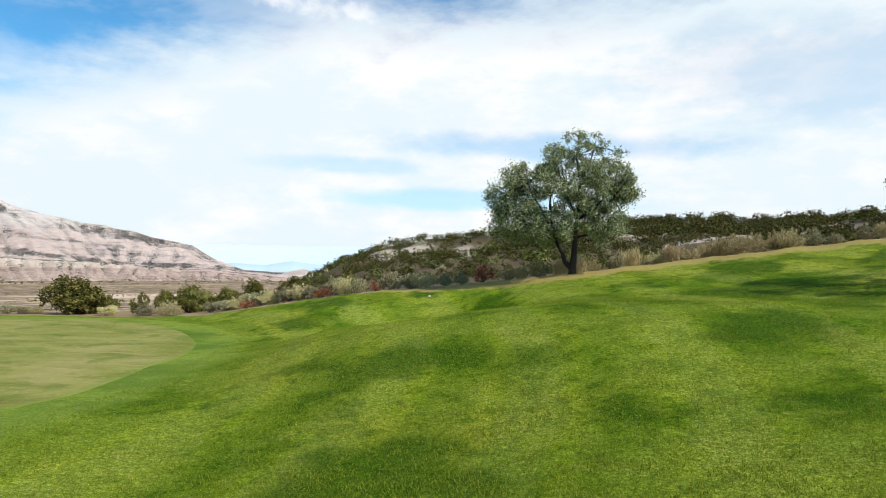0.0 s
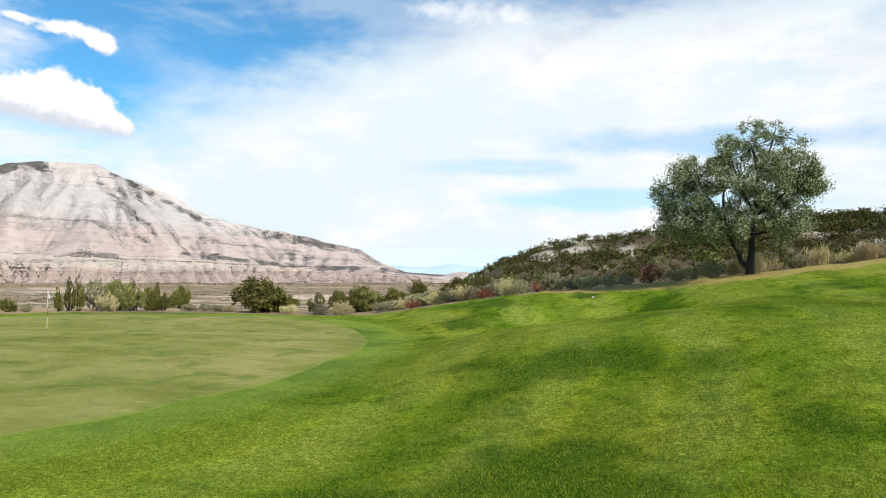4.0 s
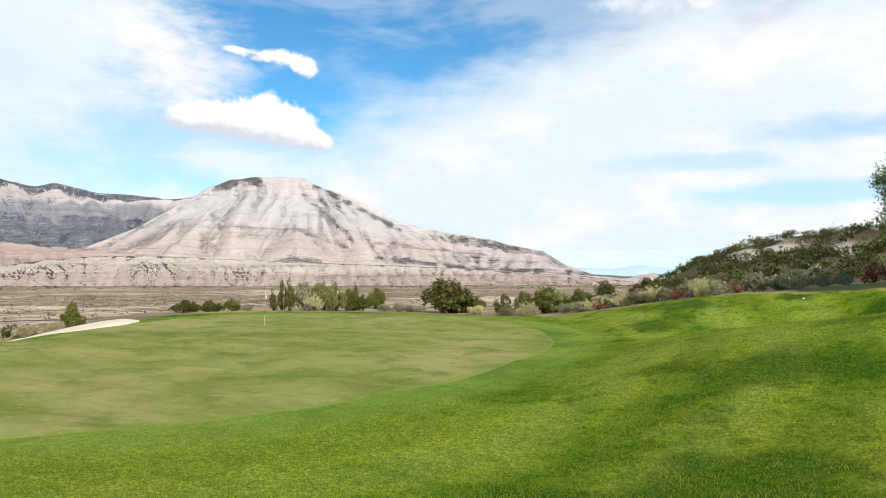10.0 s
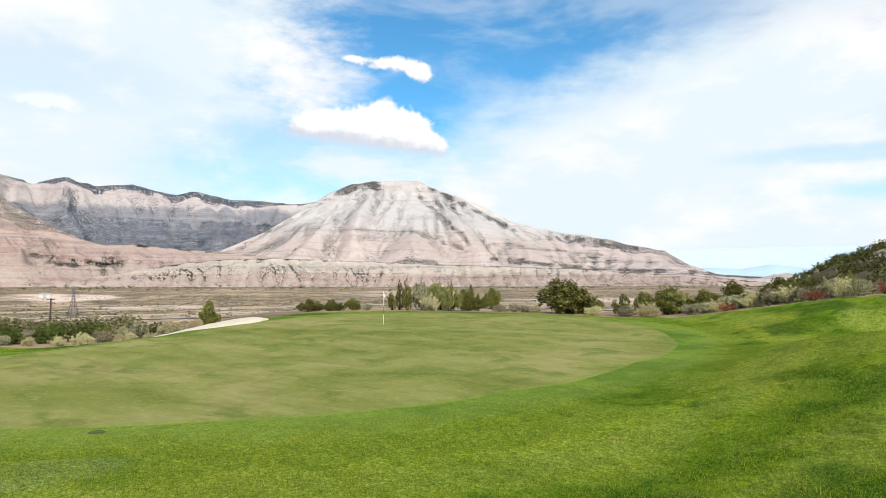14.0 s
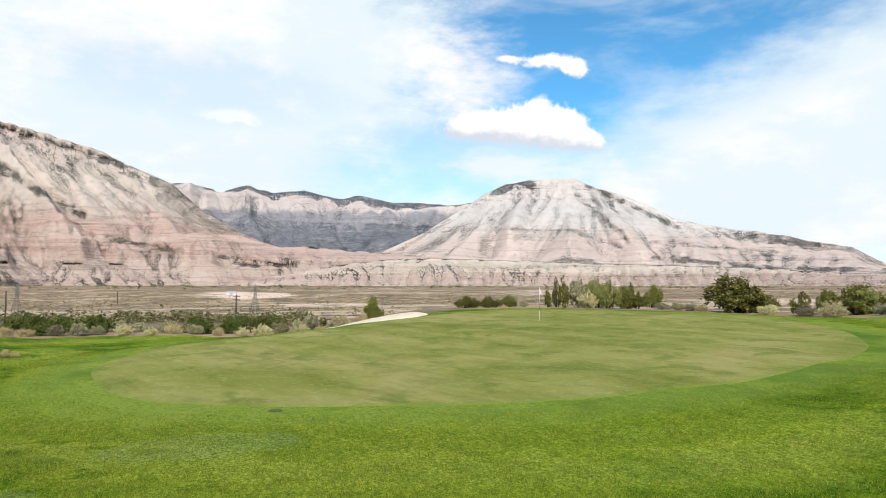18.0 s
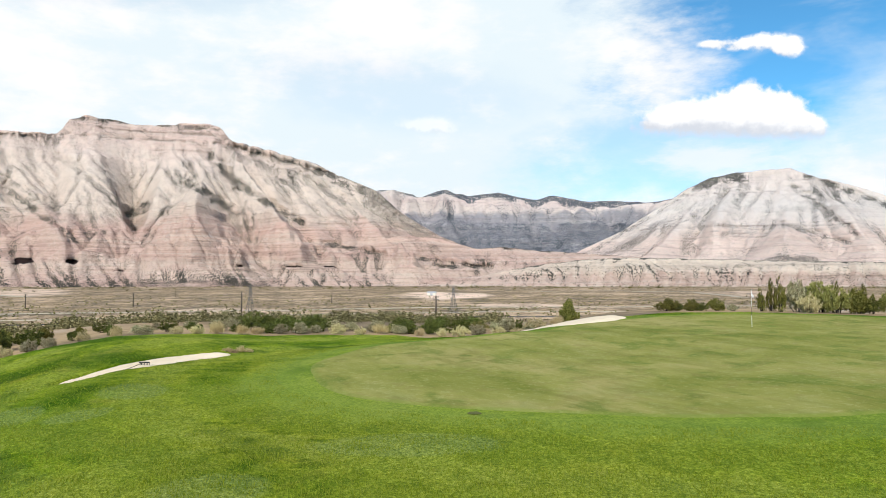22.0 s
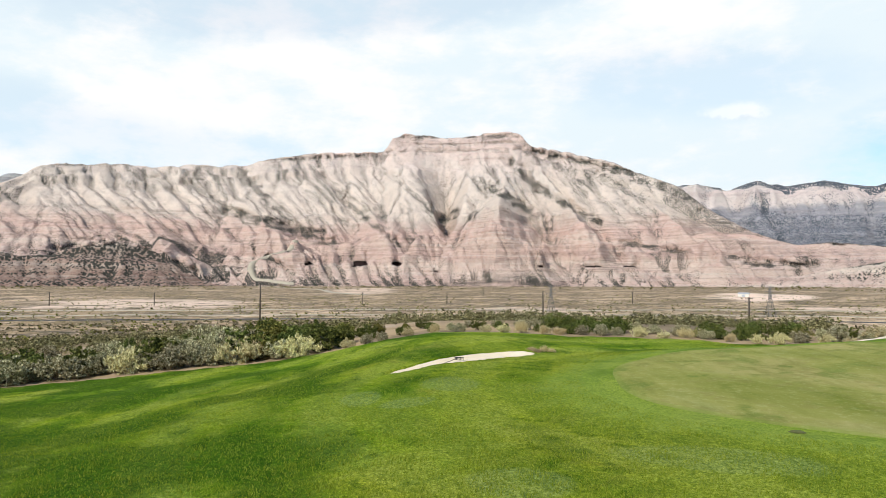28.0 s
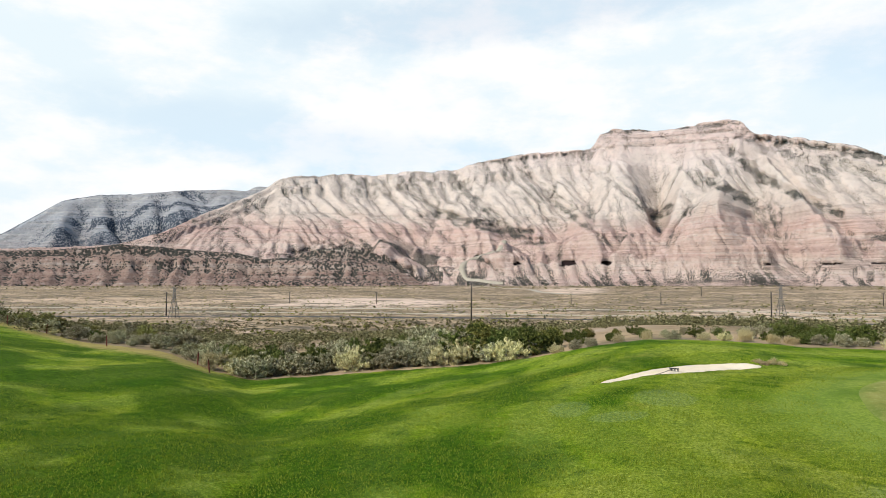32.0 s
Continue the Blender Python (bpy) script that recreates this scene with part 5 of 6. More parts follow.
bush_kind("rabbit", "rabbitbrush", "tan rabbitbrush with dry seed heads", "shrub", RABBIT, DOME, 6000, 0.085, 0.024, 0.7, 0.02, 3, 0.09, 50)
bush_kind("willow", "willow_shrub", "tall dark green leafy shrub on the bank", "shrub", WILLOW, DOME, 7000, 0.065, 0.034, 0.4, 0.025, 4, 0.085, 60)
bush_kind("yellow", "yellowing_shrub", "yellow-green leafy shrub turning for autumn", "shrub", YELLOWISH, DOME, 6000, 0.065, 0.030, 0.55, 0.022, 3, 0.09, 50)
bush_kind("red", "red_shrub", "low rust-red shrub among the sagebrush", "shrub", REDTWIG, DOME, 1200, 0.10, 0.03, 0.5, 0.02, 2, 0.16)
bush_kind("straw", "dry_grass_clump", "clump of tall straw-coloured dry grass", "grass clump", STRAW, [(0, 0, 0.4, 0.4, 0.4, 0.38), (0.25, 0.1, 0.32, 0.3, 0.3, 0.3), (-0.25, 0, 0.34, 0.3, 0.3, 0.3)], 1100, 0.34, 0.016, 0.92, 0.008, 3, 0.22)


def plant(key, turn, r, high, wide=None, group="", sink=0.03):
    name, label, category, protos = KINDS[key]
    x, y = at(turn, r)
    crown, stem = protos[random.randrange(len(protos))]
    wide = wide or high * 1.35
    e = thing(name, label, category, group or "shrubs round the fairway")
    k = wide / 1.3
    e.matrix_basis = Matrix.LocRotScale((x, y, gz(x, y) - sink), Euler((0, 0, random.uniform(0, 6.28))), (k, k, high))
    part("stems", stem, e)
    part("foliage", crown, e)
    return e


random.seed(5)
# behind the green
for row in (("juniper", 27.7, 56.5, 2.75, 4.7), ("juniper", 26.4, 57.2, 1.9, 2.4), ("cone", 23.6, 53, 1.75, 1.9), ("sage", 23.2, 51.4, 0.85, 1.5), ("rabbit", 21.6, 50.2, 1.1, 1.9), ("rabbit", 26.0, 53.6, 0.8, 1.5),
            ("juniper", 20.2, 54.5, 2.1, 2.6), ("yellow", 19.2, 54, 1.95, 2.2), ("juniper", 21.7, 56, 1.7, 1.8), ("sage", 18.6, 50, 0.8, 1.2), ("juniper", 17.4, 53, 1.6, 2.0), ("sage", 17.5, 49.0, 0.9, 1.5),
            ("rabbit", 16.6, 48.8, 1.0, 1.6), ("red", 15.9, 47.6, 0.75, 1.0), ("sage", 15.2, 49.2, 1.2, 1.9), ("rabbit", 14.1, 48, 1.1, 1.7), ("juniper", 15.3, 53, 1.9, 2.2), ("sage", 12.9, 47.5, 1.15, 1.8),
            ("rabbit", 11.6, 47, 1.15, 2.0), ("sage", 10.9, 46, 0.95, 1.6), ("red", 9.9, 45.4, 0.8, 1.2), ("juniper", 12.4, 51, 1.8, 2.2), ("sage", 8.8, 46.5, 1.3, 1.9), ("yellow", 7.6, 47, 1.5, 2.0),
            ("cone", 42.3, 58, 1.9, 1.3), ("cone", 41.6, 58.6, 2.75, 1.2), ("cone", 41.0, 58, 2.85, 1.25), ("sage", 39.9, 59.5, 2.6, 2.3), ("yellow", 38.6, 59.5, 2.7, 2.6), ("yellow", 37.4, 58.5, 2.1, 2.3),
            ("rabbit", 39.2, 57.6, 1.7, 1.8), ("juniper", 36.0, 59, 1.9, 1.9), ("cone", 35.8, 60, 2.4, 1.0), ("willow", 35.2, 59, 1.2, 1.4), ("cone", 37.3, 61, 2.6, 1.0),
            ("juniper", 49.1, 58.5, 1.05, 1.7), ("juniper", 47.4, 58.5, 0.95, 1.2), ("willow", 46.6, 58.5, 0.8, 1.1), ("juniper", 45.5, 59, 1.0, 1.3), ("willow", 48.2, 59, 0.75, 1.2), ("sage", 44.3, 58.6, 0.55, 0.9), ("juniper", 34.1, 76, 2.4, 2.0), ("sage", 33.4, 58, 0.65, 1.4),
            ("sage", 32.2, 57.8, 0.7, 1.4), ("sage", 31.3, 57.6, 0.65, 1.2), ("rabbit", 30.6, 57, 0.6, 1.1), ("juniper", 56.75, 50.5, 1.75, 1.3), ("rabbit", 59.4, 46.2, 1.0, 1.7), ("straw", 57.6, 48.5, 0.8, 1.3)):
    plant(*row)

for tr, rr, hh in ((83.7, 31.9, 0.3), (83.2, 32.3, 0.35), (82.6, 32.4, 0.28), (84.3, 32.2, 0.25)):
    plant("straw", tr, rr, hh, 0.5, "tufts at the bunker")

# bank along the left of the fairway: tops follow the lie of the land
TOPS = table([(56, -2.8), (60, -3.2), (64, -2.7), (68, -2.6), (72, -3.1), (75, -3.2), (78, -2.6), (82, -2.5), (85, -3.3), (88, -3.4), (92, -3.0), (95, -3.3), (98, -3.4), (101, -3.0), (105, -2.95),
              (108, -3.3), (112, -3.8), (116, -4.3), (120, -4.6), (124, -4.6), (127, -4.1), (131, -3.3), (136, -2.5), (141, -1.9), (150, -1.2)])
MIX = ((56, 64, ("willow", "sage", "willow")), (64, 72, ("willow", "willow", "yellow")), (72, 76.5, ("sage", "rabbit", "sage")), (76.5, 83.5, ("yellow", "willow", "willow")), (83.5, 92, ("sage", "willow", "sage")),
       (92, 108, ("willow", "willow", "juniper")), (108, 125, ("sage", "sage", "willow")), (125, 150, ("sage", "sage", "yellow", "willow")))


def bank(offset, start, stop, gap_m, lift, front):
    a = start
    while a < stop:
        r = float(EDGE_R(a)) + offset + random.uniform(-0.7, 0.9)
        kinds = next(k for lo, hi, k in MIX if lo <= a < hi)
        key = random.choice(kinds)
        if front:
            key = random.choice(("sage", "sage", "rabbit", "straw")) if a < 108 else random.choice(("sage", "sage", "sage", "rabbit"))
        x, y = at(a, r)
        top = 2.35 + r * math.tan(radians(float(TOPS(a)) + lift + random.uniform(-0.45, 0.25)))
        high = top - gz(x, y)
        if high < 0.6 and offset < 6:
            high = random.uniform(0.5, 0.75)
        if high > 0.45:
            high = min(high, 4.2)
            plant(key, a, r, high, high * random.uniform(1.25, 1.8), "shrubs on the bank")
        a += math.degrees(gap_m * random.uniform(0.75, 1.3) / r)


bank(1.2, 61, 108, 1.15, -1.0, True)
bank(3.0, 60, 108, 1.5, 0.0, False)
bank(5.2, 61, 110, 1.9, 0.1, False)
bank(8.0, 62, 110, 2.4, 0.2, False)
bank(1.4, 108, 149, 1.25, -0.45, True)
bank(3.2, 108, 149, 1.5, 0.0, False)
bank(5.6, 109, 149, 1.9, 0.1, False)
bank(8.6, 110, 149, 2.6, 0.25, False)
bank(12.5, 112, 149, 3.6, 0.4, False)

# sagebrush and straw along the edge below the hill
a = 8.0
while a > -46:
    r = float(EDGE_R(a)) + random.uniform(0.6, 2.8)
    plant(random.choice(("rabbit", "sage", "sage", "rabbit", "sage", "red") if a > -8 else ("rabbit", "rabbit", "sage", "straw")), a, r, random.uniform(0.75, 1.4) * (1.1 if -18 < a < -9 else 1.0), None, "brush under the hill")
    a -= math.degrees(random.uniform(0.7, 1.5) / r)


CROWN = [(-5.0, 4.9), (-4.4, 5.6), (-3.4, 6.4), (-2.6, 6.2), (-1.9, 6.3), (-1.6, 7.2), (-0.6, 7.7), (0.4, 7.9), (1.3, 8.5), (1.9, 7.9), (2.0, 7.1), (2.8, 6.6), (3.5, 5.6), (3.8, 4.4), (3.2, 3.6), (3.0, 2.4), (1.5, 1.9), (0, 2.3), (-1, 1.7), (-3.2, 1.6), (-4.6, 2.5), (-4.9, 3.9)]


def inside(px, pz, ring):
    hit = False
    for (x0, z0), (x1, z1) in zip(ring, ring[1:] + ring[:1]):
        if (z0 > pz) != (z1 > pz) and px < (x1 - x0) * (pz - z0) / (z1 - z0) + x0:
            hit = not hit
    return hit


def elm_tree(turn, r, size=1.0, seed=3, n=120000, sprays=330):
    """Leaf sprays on the tips of forked limbs, loosely filling the crown's outline."""
    rng = np.random.default_rng(seed)
    lobes = []
    while len(lobes) < sprays:
        px, pz = rng.uniform(-5, 3.9), rng.uniform(1.6, 8.5)
        if not inside(px, pz, CROWN) or (px + 1.4) ** 2 + (pz - 4.2) ** 2 < 0.2:
            continue
        deep = 2.7 * math.sqrt(max(0.05, 1 - ((px + 0.6) / 4.7) ** 2)) * math.sqrt(max(0.05, 1 - ((pz - 4.6) / 4.4) ** 2))
        py = rng.uniform(-1, 1) * deep
        q = rng.uniform(0.26, 0.60) * (0.75 if pz > 6.6 else 1)
        lobes.append((px, py, pz, q * 1.15, q * 1.1, q * 0.75))
    v, f = leaves(rng, lobes, n, 0.095, 0.052, 0.15, 0.30, 40, 1.6)
    x, y = at(turn, r)
    e = thing("elm_tree", "full grey-green elm with a forked dark trunk beside dry grass", "tree")
    e.matrix_basis = Matrix.LocRotScale((x, y, gz(x, y) - 0.05), Euler((0, 0, radians(turn))), (size * 0.93, size * 0.93, size))
    part("crown", mesh_of("elm_crown", v, f, ELM, False), e)
    tv, tf = merged([tube([(0, 0, -0.3), (0.02, 0, 0.3), (0.10, 0, 1.0), (0.2, 0.03, 2.0), (0.35, 0.05, 3.2), (0.5, 0.1, 5.0), (0.9, 0.1, 6.8)], [0.30, 0.235, 0.19, 0.16, 0.13, 0.08, 0.03], 9)])
    part("trunk", mesh_of("elm_trunk", tv, tf, BARK), e)
    sv, sf = limb(rng, (-0.05, 0, 0.35), (-1.25, 0.1, 2.7), 0.16, 0.10, 0.08)
    part("side_trunk", mesh_of("elm_side_trunk", sv, sf, BARK), e)
    forks = [(0.35, 0.05, 3.1), (-1.2, 0.1, 2.6), (0.55, 0.1, 5.2), (0.2, 0.03, 2.1)]
    limbs = []
    for hx, hy, hz in ((-3.8, 0.4, 4.2), (-2.6, -1.0, 5.2), (-3.0, 1.0, 2.9), (-1.4, 0.9, 5.6), (-0.4, -1.3, 4.9), (2.4, -0.6, 4.4), (2.2, 0.9, 5.6), (1.4, -0.4, 7.2), (0.2, 0.5, 6.9), (2.2, 0.2, 2.9), (-2.2, -0.8, 2.6), (0.9, 1.4, 4.0)):
        h = min(forks, key=lambda w: (w[0] - hx) ** 2 + (w[2] - hz + 1.2) ** 2)
        limbs.append([(hx, hy, hz), [limb(rng, h, (hx, hy, hz), 0.085, 0.035, 0.14)]])
    for l in lobes:
        near = min(limbs, key=lambda w: (w[0][0] - l[0]) ** 2 + (w[0][1] - l[1]) ** 2 + (w[0][2] - l[2]) ** 2)
        near[1].append(limb(rng, near[0], l[:3], 0.03, 0.008, 0.2, 4))
    for hub, twigs in limbs:
        part("limb", mesh_of("elm_limb", *merged(twigs), BARK), e)
    return e


elm_tree(-10.6, 40.0)
elm_tree(-42.6, 33.0, 1.15, 8, 14000, 70)


# ---- plants past counting ----
def stuff(name, me, label, category):
    return tagged(new(name, me), label, category, kind="stuff")


def scatter(name, mat, spots, label, category, quads, seed, long=0.28, wide=0.2, upright=0.2):
    """Many small bushes joined: spots are x, y, height, width."""
    rng = np.random.default_rng(seed)
    protos = [leaves(rng, DOME, quads, long, wide, upright, 0.2, 10)[0] for _ in range(5)]
    x, y, h, w = np.array(spots).T
    z = ground_z(x, y)
    vs = []
    for i in range(len(x)):
        p = protos[i % 5]
        a = rng.random() * 6.28
        c, s = math.cos(a) * w[i] / 1.3, math.sin(a) * w[i] / 1.3
        vs.append(np.stack([x[i] + p[:, 0] * c - p[:, 1] * s, y[i] + p[:, 0] * s + p[:, 1] * c, z[i] - 0.05 + p[:, 2] * h[i]], -1))
    v = np.concatenate(vs)
    stuff(name, mesh_of(name, v, np.arange(len(v)).reshape(-1, 4), mat, False), label, category)


def hill_spots(n, seed, sparse, hlo, hhi):
    rng = np.random.default_rng(seed)
    a = rng.uniform(-48, 17, n * 3)
    re = EDGE_R(a)
    r = re + 4.5 + (112 - re) * rng.random(n * 3) ** 0.75
    x, y = -np.sin(np.radians(a)) * r, np.cos(np.radians(a)) * r
    keep = np.nonzero(bare_patch(a, r) < rng.random(n * 3) * 0.9 + sparse)[0][:n]
    h = rng.uniform(hlo, hhi, n * 3) * (0.6 + 0.4 * np.minimum(1, (r - re) / 25))
    return np.stack([x, y, h, h * rng.uniform(1.1, 1.7, n * 3)], -1)[keep]


scatter("hillside_junipers", HILLJUNIPER, hill_spots(2300, 5, 0.14, 0.5, 1.35), "dense dark juniper scrub covering the hill behind the elm", "scrub", 270, 6, 0.11, 0.08)
_rng = np.random.default_rng(45)
_a, _r = _rng.uniform(-50, -5, 520), _rng.uniform(70, 112, 520)
_h = _rng.uniform(1.1, 1.9, 520) * (1 - 0.8 * bare_patch(_a, _r))
scatter("hilltop_junipers", HILLJUNIPER, np.stack([-np.sin(np.radians(_a)) * _r, np.cos(np.radians(_a)) * _r, _h, _h * 1.4], -1), "dark juniper wood along the top of the hill", "scrub", 280, 46, 0.11, 0.08)
scatter("hillside_green_scrub", WILLOW, hill_spots(320, 15, 0.1, 0.7, 1.5), "green leafy scrub between the junipers on the hill", "scrub", 130, 16, 0.17, 0.10)
scatter("hillside_sagebrush", SAGE, hill_spots(260, 25, 0.5, 0.5, 1.0), "grey sagebrush at the foot of the scrub hill", "scrub", 90, 26, 0.2, 0.08, 0.6)


def vale_spots(n, seed, r0, r1, power, h0, h1, lo=14, hi=150, cut=-0.05, lam=70):
    rng = np.random.default_rng(seed)
    a, r = rng.uniform(lo, hi, n * 4), r0 + (r1 - r0) * rng.random(n * 4) ** power
    x, y = -np.sin(np.radians(a)) * r, np.cos(np.radians(a)) * r
    keep = np.nonzero(fbm(x / lam, y / lam, 2, seed) >= cut)[0][:n]
    h = rng.uniform(h0, h1, n * 4)
    return np.stack([x, y, h, h * rng.uniform(1.3, 2.2, n * 4)], -1)[keep]


scatter("valley_brush", JUNIPER, vale_spots(8000, 31, 230, 1200, 1.7, 0.5, 1.5), "dark brush spread over the valley floor", "scrub", 10, 32, 0.6, 0.5)
scatter("valley_thicket", BRUSH, vale_spots(5200, 37, 112, 430, 1.1, 0.7, 1.7, 58, 150, -0.25, 40), "olive-brown brush thicket on the low ground", "scrub", 22, 38, 0.4, 0.28)
scatter("bank_thicket", BRUSH, vale_spots(1300, 39, 60, 118, 1.0, 0.7, 1.5, 62, 150, -0.5, 30), "olive-brown brush behind the bank of shrubs", "scrub", 130, 40, 0.13, 0.075, 0.4)
scatter("valley_sagebrush", SAGE, vale_spots(2500, 33, 250, 800, 1.7, 0.6, 1.2), "pale sagebrush spread over the valley floor", "scrub", 14, 34, 0.5, 0.4)
scatter("foothill_junipers", JUNIPER, vale_spots(1500, 35, 1500, 2300, 0.6, 2.0, 4.5, 12, 150, 0.1, 160), "far dark junipers below the mesa slopes", "scrub", 12, 36, 0.5, 0.5)


def grass_blades():
    rng = np.random.default_rng(77)
    n = 480000
    a = np.radians(rng.uniform(-38, 146, n))
    r = 9.5 + (33 - 9.5) * rng.random(n) ** 1.5
    x, y = -np.sin(a) * r, np.cos(a) * r
    keep = green_gap(x, y) > 0.9
    for bk in BUNKERS:
        keep &= bunker_d(x, y, bk) > 1.15
    x, y, r = x[keep], y[keep], r[keep]
    n = len(x)
    z = lawn_z(x, y) + 0.01
    clump = fbm(x * 1.3, y * 1.3, 3, 91)
    h = 0.03 + 0.04 * rng.random(n) + 0.03 * np.clip(clump, -0.5, 1)
    th = rng.random(n) * 6.28
    w = 0.005 + 0.007 * rng.random(n)
    lean = rng.normal(size=(n, 2)) * 0.03
    b = np.stack([x, y, z], -1)
    s = np.stack([np.cos(th) * w, np.sin(th) * w, 0 * w], -1)
    t = b + np.stack([lean[:, 0], lean[:, 1], h], -1)
    v = np.stack([b - s, b + s, t], 1).reshape(-1, 3)
    stuff("grass_blades", mesh_of("grass_blades", v, np.arange(n * 3).reshape(n, 3), BLADE, False), "short bright green blades of mown grass", "grass")


grass_blades()


# ---- things on the course ----
def box(cx, cy, cz, sx, sy, sz, bevel=0.0):
    bm = bmesh.new()
    bmesh.ops.create_cube(bm, size=1.0)
    bmesh.ops.scale(bm, vec=(sx, sy, sz), verts=bm.verts)
    if bevel:
        bmesh.ops.bevel(bm, geom=bm.edges[:], offset=bevel, segments=2, affect="EDGES", profile=0.5)
    bmesh.ops.translate(bm, vec=(cx, cy, cz), verts=bm.verts)
    return bm


def bm_mesh(name, bm, mat):
    me = bpy.data.meshes.new(name)
    bm.to_mesh(me)
    bm.free()
    me.materials.append(mat)
    return me


def flagstick():
    x, y = at(43.07, 40.4)
    e = thing("flagstick", "white golf flagstick with a limp white flag in the hole", "golf flag", m=pose(x, y, float(lawn_z(np.array([x]), np.array([y]))[0]) + 0.05))
    for z0, z1, mat, words in ((-0.12, 0.62, WHITE, "white lower pole"), (0.62, 1.08, WOOD, "dark band of the pole"), (1.08, 1.95, WHITE, "white upper pole")):
        part("pole", mesh_of("flag_pole", *tube([(0, 0, z0), (0, 0, (z0 + z1) / 2), (0, 0, z1)], [0.011, 0.010, 0.009] if z1 < 1 else [0.008, 0.007, 0.006], 10), mat), e, words)
    part("knob", mesh_of("flag_knob", *tube([(0.004, 0, 1.94), (0.004, 0, 1.955), (0.004, 0, 1.98), (0.004, 0, 1.99)], [0.012, 0.024, 0.022, 0.006], 10), WHITE), e)
    nu, nv = 10, 14
    v = []
    for i in range(nu):
        for j in range(nv):
            u, w = i / (nu - 1), j / (nv - 1)
            v.append((0.012 + 0.22 * u * (0.55 + 0.15 * w), 0.04 * math.sin(u * 9 + w * 3) * u, 1.92 - 0.26 * w - 0.26 * u * (1 - 0.25 * w)))
    f = [(i * nv + j, i * nv + j + 1, (i + 1) * nv + j + 1, (i + 1) * nv + j) for i in range(nu - 1) for j in range(nv - 1)]
    cloth = part("flag", mesh_of("flag_cloth", v, f, CLOTH), e, "limp white cloth flag")
    mod = cloth.modifiers.new("thick", "SOLIDIFY")
    mod.thickness = 0.004
    cup = [(0.054 * math.cos(t), 0.054 * math.sin(t), 0.004) for t in np.linspace(0, 6.2832, 24, endpoint=False)]
    inner = [(0.050 * math.cos(t), 0.050 * math.sin(t), -0.10) for t in np.linspace(0, 6.2832, 24, endpoint=False)]
    part("hole_cup", mesh_of("hole_cup", cup + inner, [(i, (i + 1) % 24, 24 + (i + 1) % 24, 24 + i) for i in range(24)] + [tuple(range(24, 48))], BLACK), e, "dark hole cup")


flagstick()


def stake(turn, r, high=0.75):
    x, y = at(turn, r)
    e = thing("marker_stake", "faded red wooden marker stake in dry grass", "stake", "stakes along the fairway edge", pose(x, y, gz(x, y), random.uniform(-5, 5), random.uniform(-5, 5), random.uniform(0, 90)))
    part("post", bm_mesh("stake_post", box(0, 0, high / 2 - 0.1, 0.07, 0.07, high + 0.2, 0.006), REDPAINT), e)
    part("cap", bm_mesh("stake_cap", box(0, 0, high + 0.02, 0.066, 0.066, 0.05, 0.015), WOOD), e)


for tr, rr in ((127.9, 45.6), (127.0, 42.0), (134.3, 54.0), (138.2, 62.0), (140.6, 66.0)):
    stake(tr, rr)


def rake():
    x, y = at(90.2, 29.1)
    z = float(lawn_z(np.array([x]), np.array([y]))[0]) - 0.10
    e = thing("bunker_rake", "black bunker rake lying on the sand", "rake", m=pose(x, y, z, 0, -3, 150))
    part("handle", mesh_of("rake_handle", *tube([(-1.5, 0, 0.02), (-0.7, 0, 0.05), (0, 0, 0.10)], [0.014, 0.013, 0.013], 8), WOOD), e)
    head = part("head", bm_mesh("rake_head", box(0.02, 0, 0.09, 0.06, 0.42, 0.045, 0.012), BLACK), e, "black plastic rake head")
    tooth = bm_mesh("rake_tooth", box(0, 0, 0, 0.018, 0.018, 0.10, 0.004), BLACK)
    for i in range(7):
        part("tooth", tooth, head).location = (0.03, -0.19 + i * 0.063, 0.03)


rake()


def divot(turn, r):
    x, y = at(turn, r)
    rng = np.random.default_rng(int(r))
    n = 16
    ring = [(0.16 * (1 + 0.3 * rng.random()) * math.cos(t), 0.10 * (1 + 0.3 * rng.random()) * math.sin(t), 0.02) for t in np.linspace(0, 6.283, n, endpoint=False)]
    v = ring + [(p[0] * 0.6, p[1] * 0.6, 0.045 + 0.02 * rng.random()) for p in ring] + [(0, 0, 0.05)]
    f = [(i, (i + 1) % n, n + (i + 1) % n, n + i) for i in range(n)] + [(n + i, n + (i + 1) % n, 2 * n) for i in range(n)]
    e = new("turf_divot", mesh_of("turf_divot", v, f, TURF))
    e.matrix_basis = pose(x, y, float(lawn_z(np.array([x]), np.array([y]))[0]) + 0.015, 0, 0, turn)
    tagged(e, "small loose green-brown turf divot lying on the fairway", "divot")


divot(64.7, 17.6)


def yard_marker():
    x, y = at(1.1, 39.0)
    e = thing("yardage_marker", "small white painted yardage marker on the grass", "marker", m=pose(x, y, float(lawn_z(np.array([x]), np.array([y]))[0]) + 0.02))
    part("base", bm_mesh("marker_base", box(0, 0, 0.015, 0.16, 0.16, 0.03, 0.01), WOOD), e)
    part("block", bm_mesh("marker_block", box(0, 0, 0.065, 0.10, 0.10, 0.08, 0.015), WHITE), e)


yard_marker()


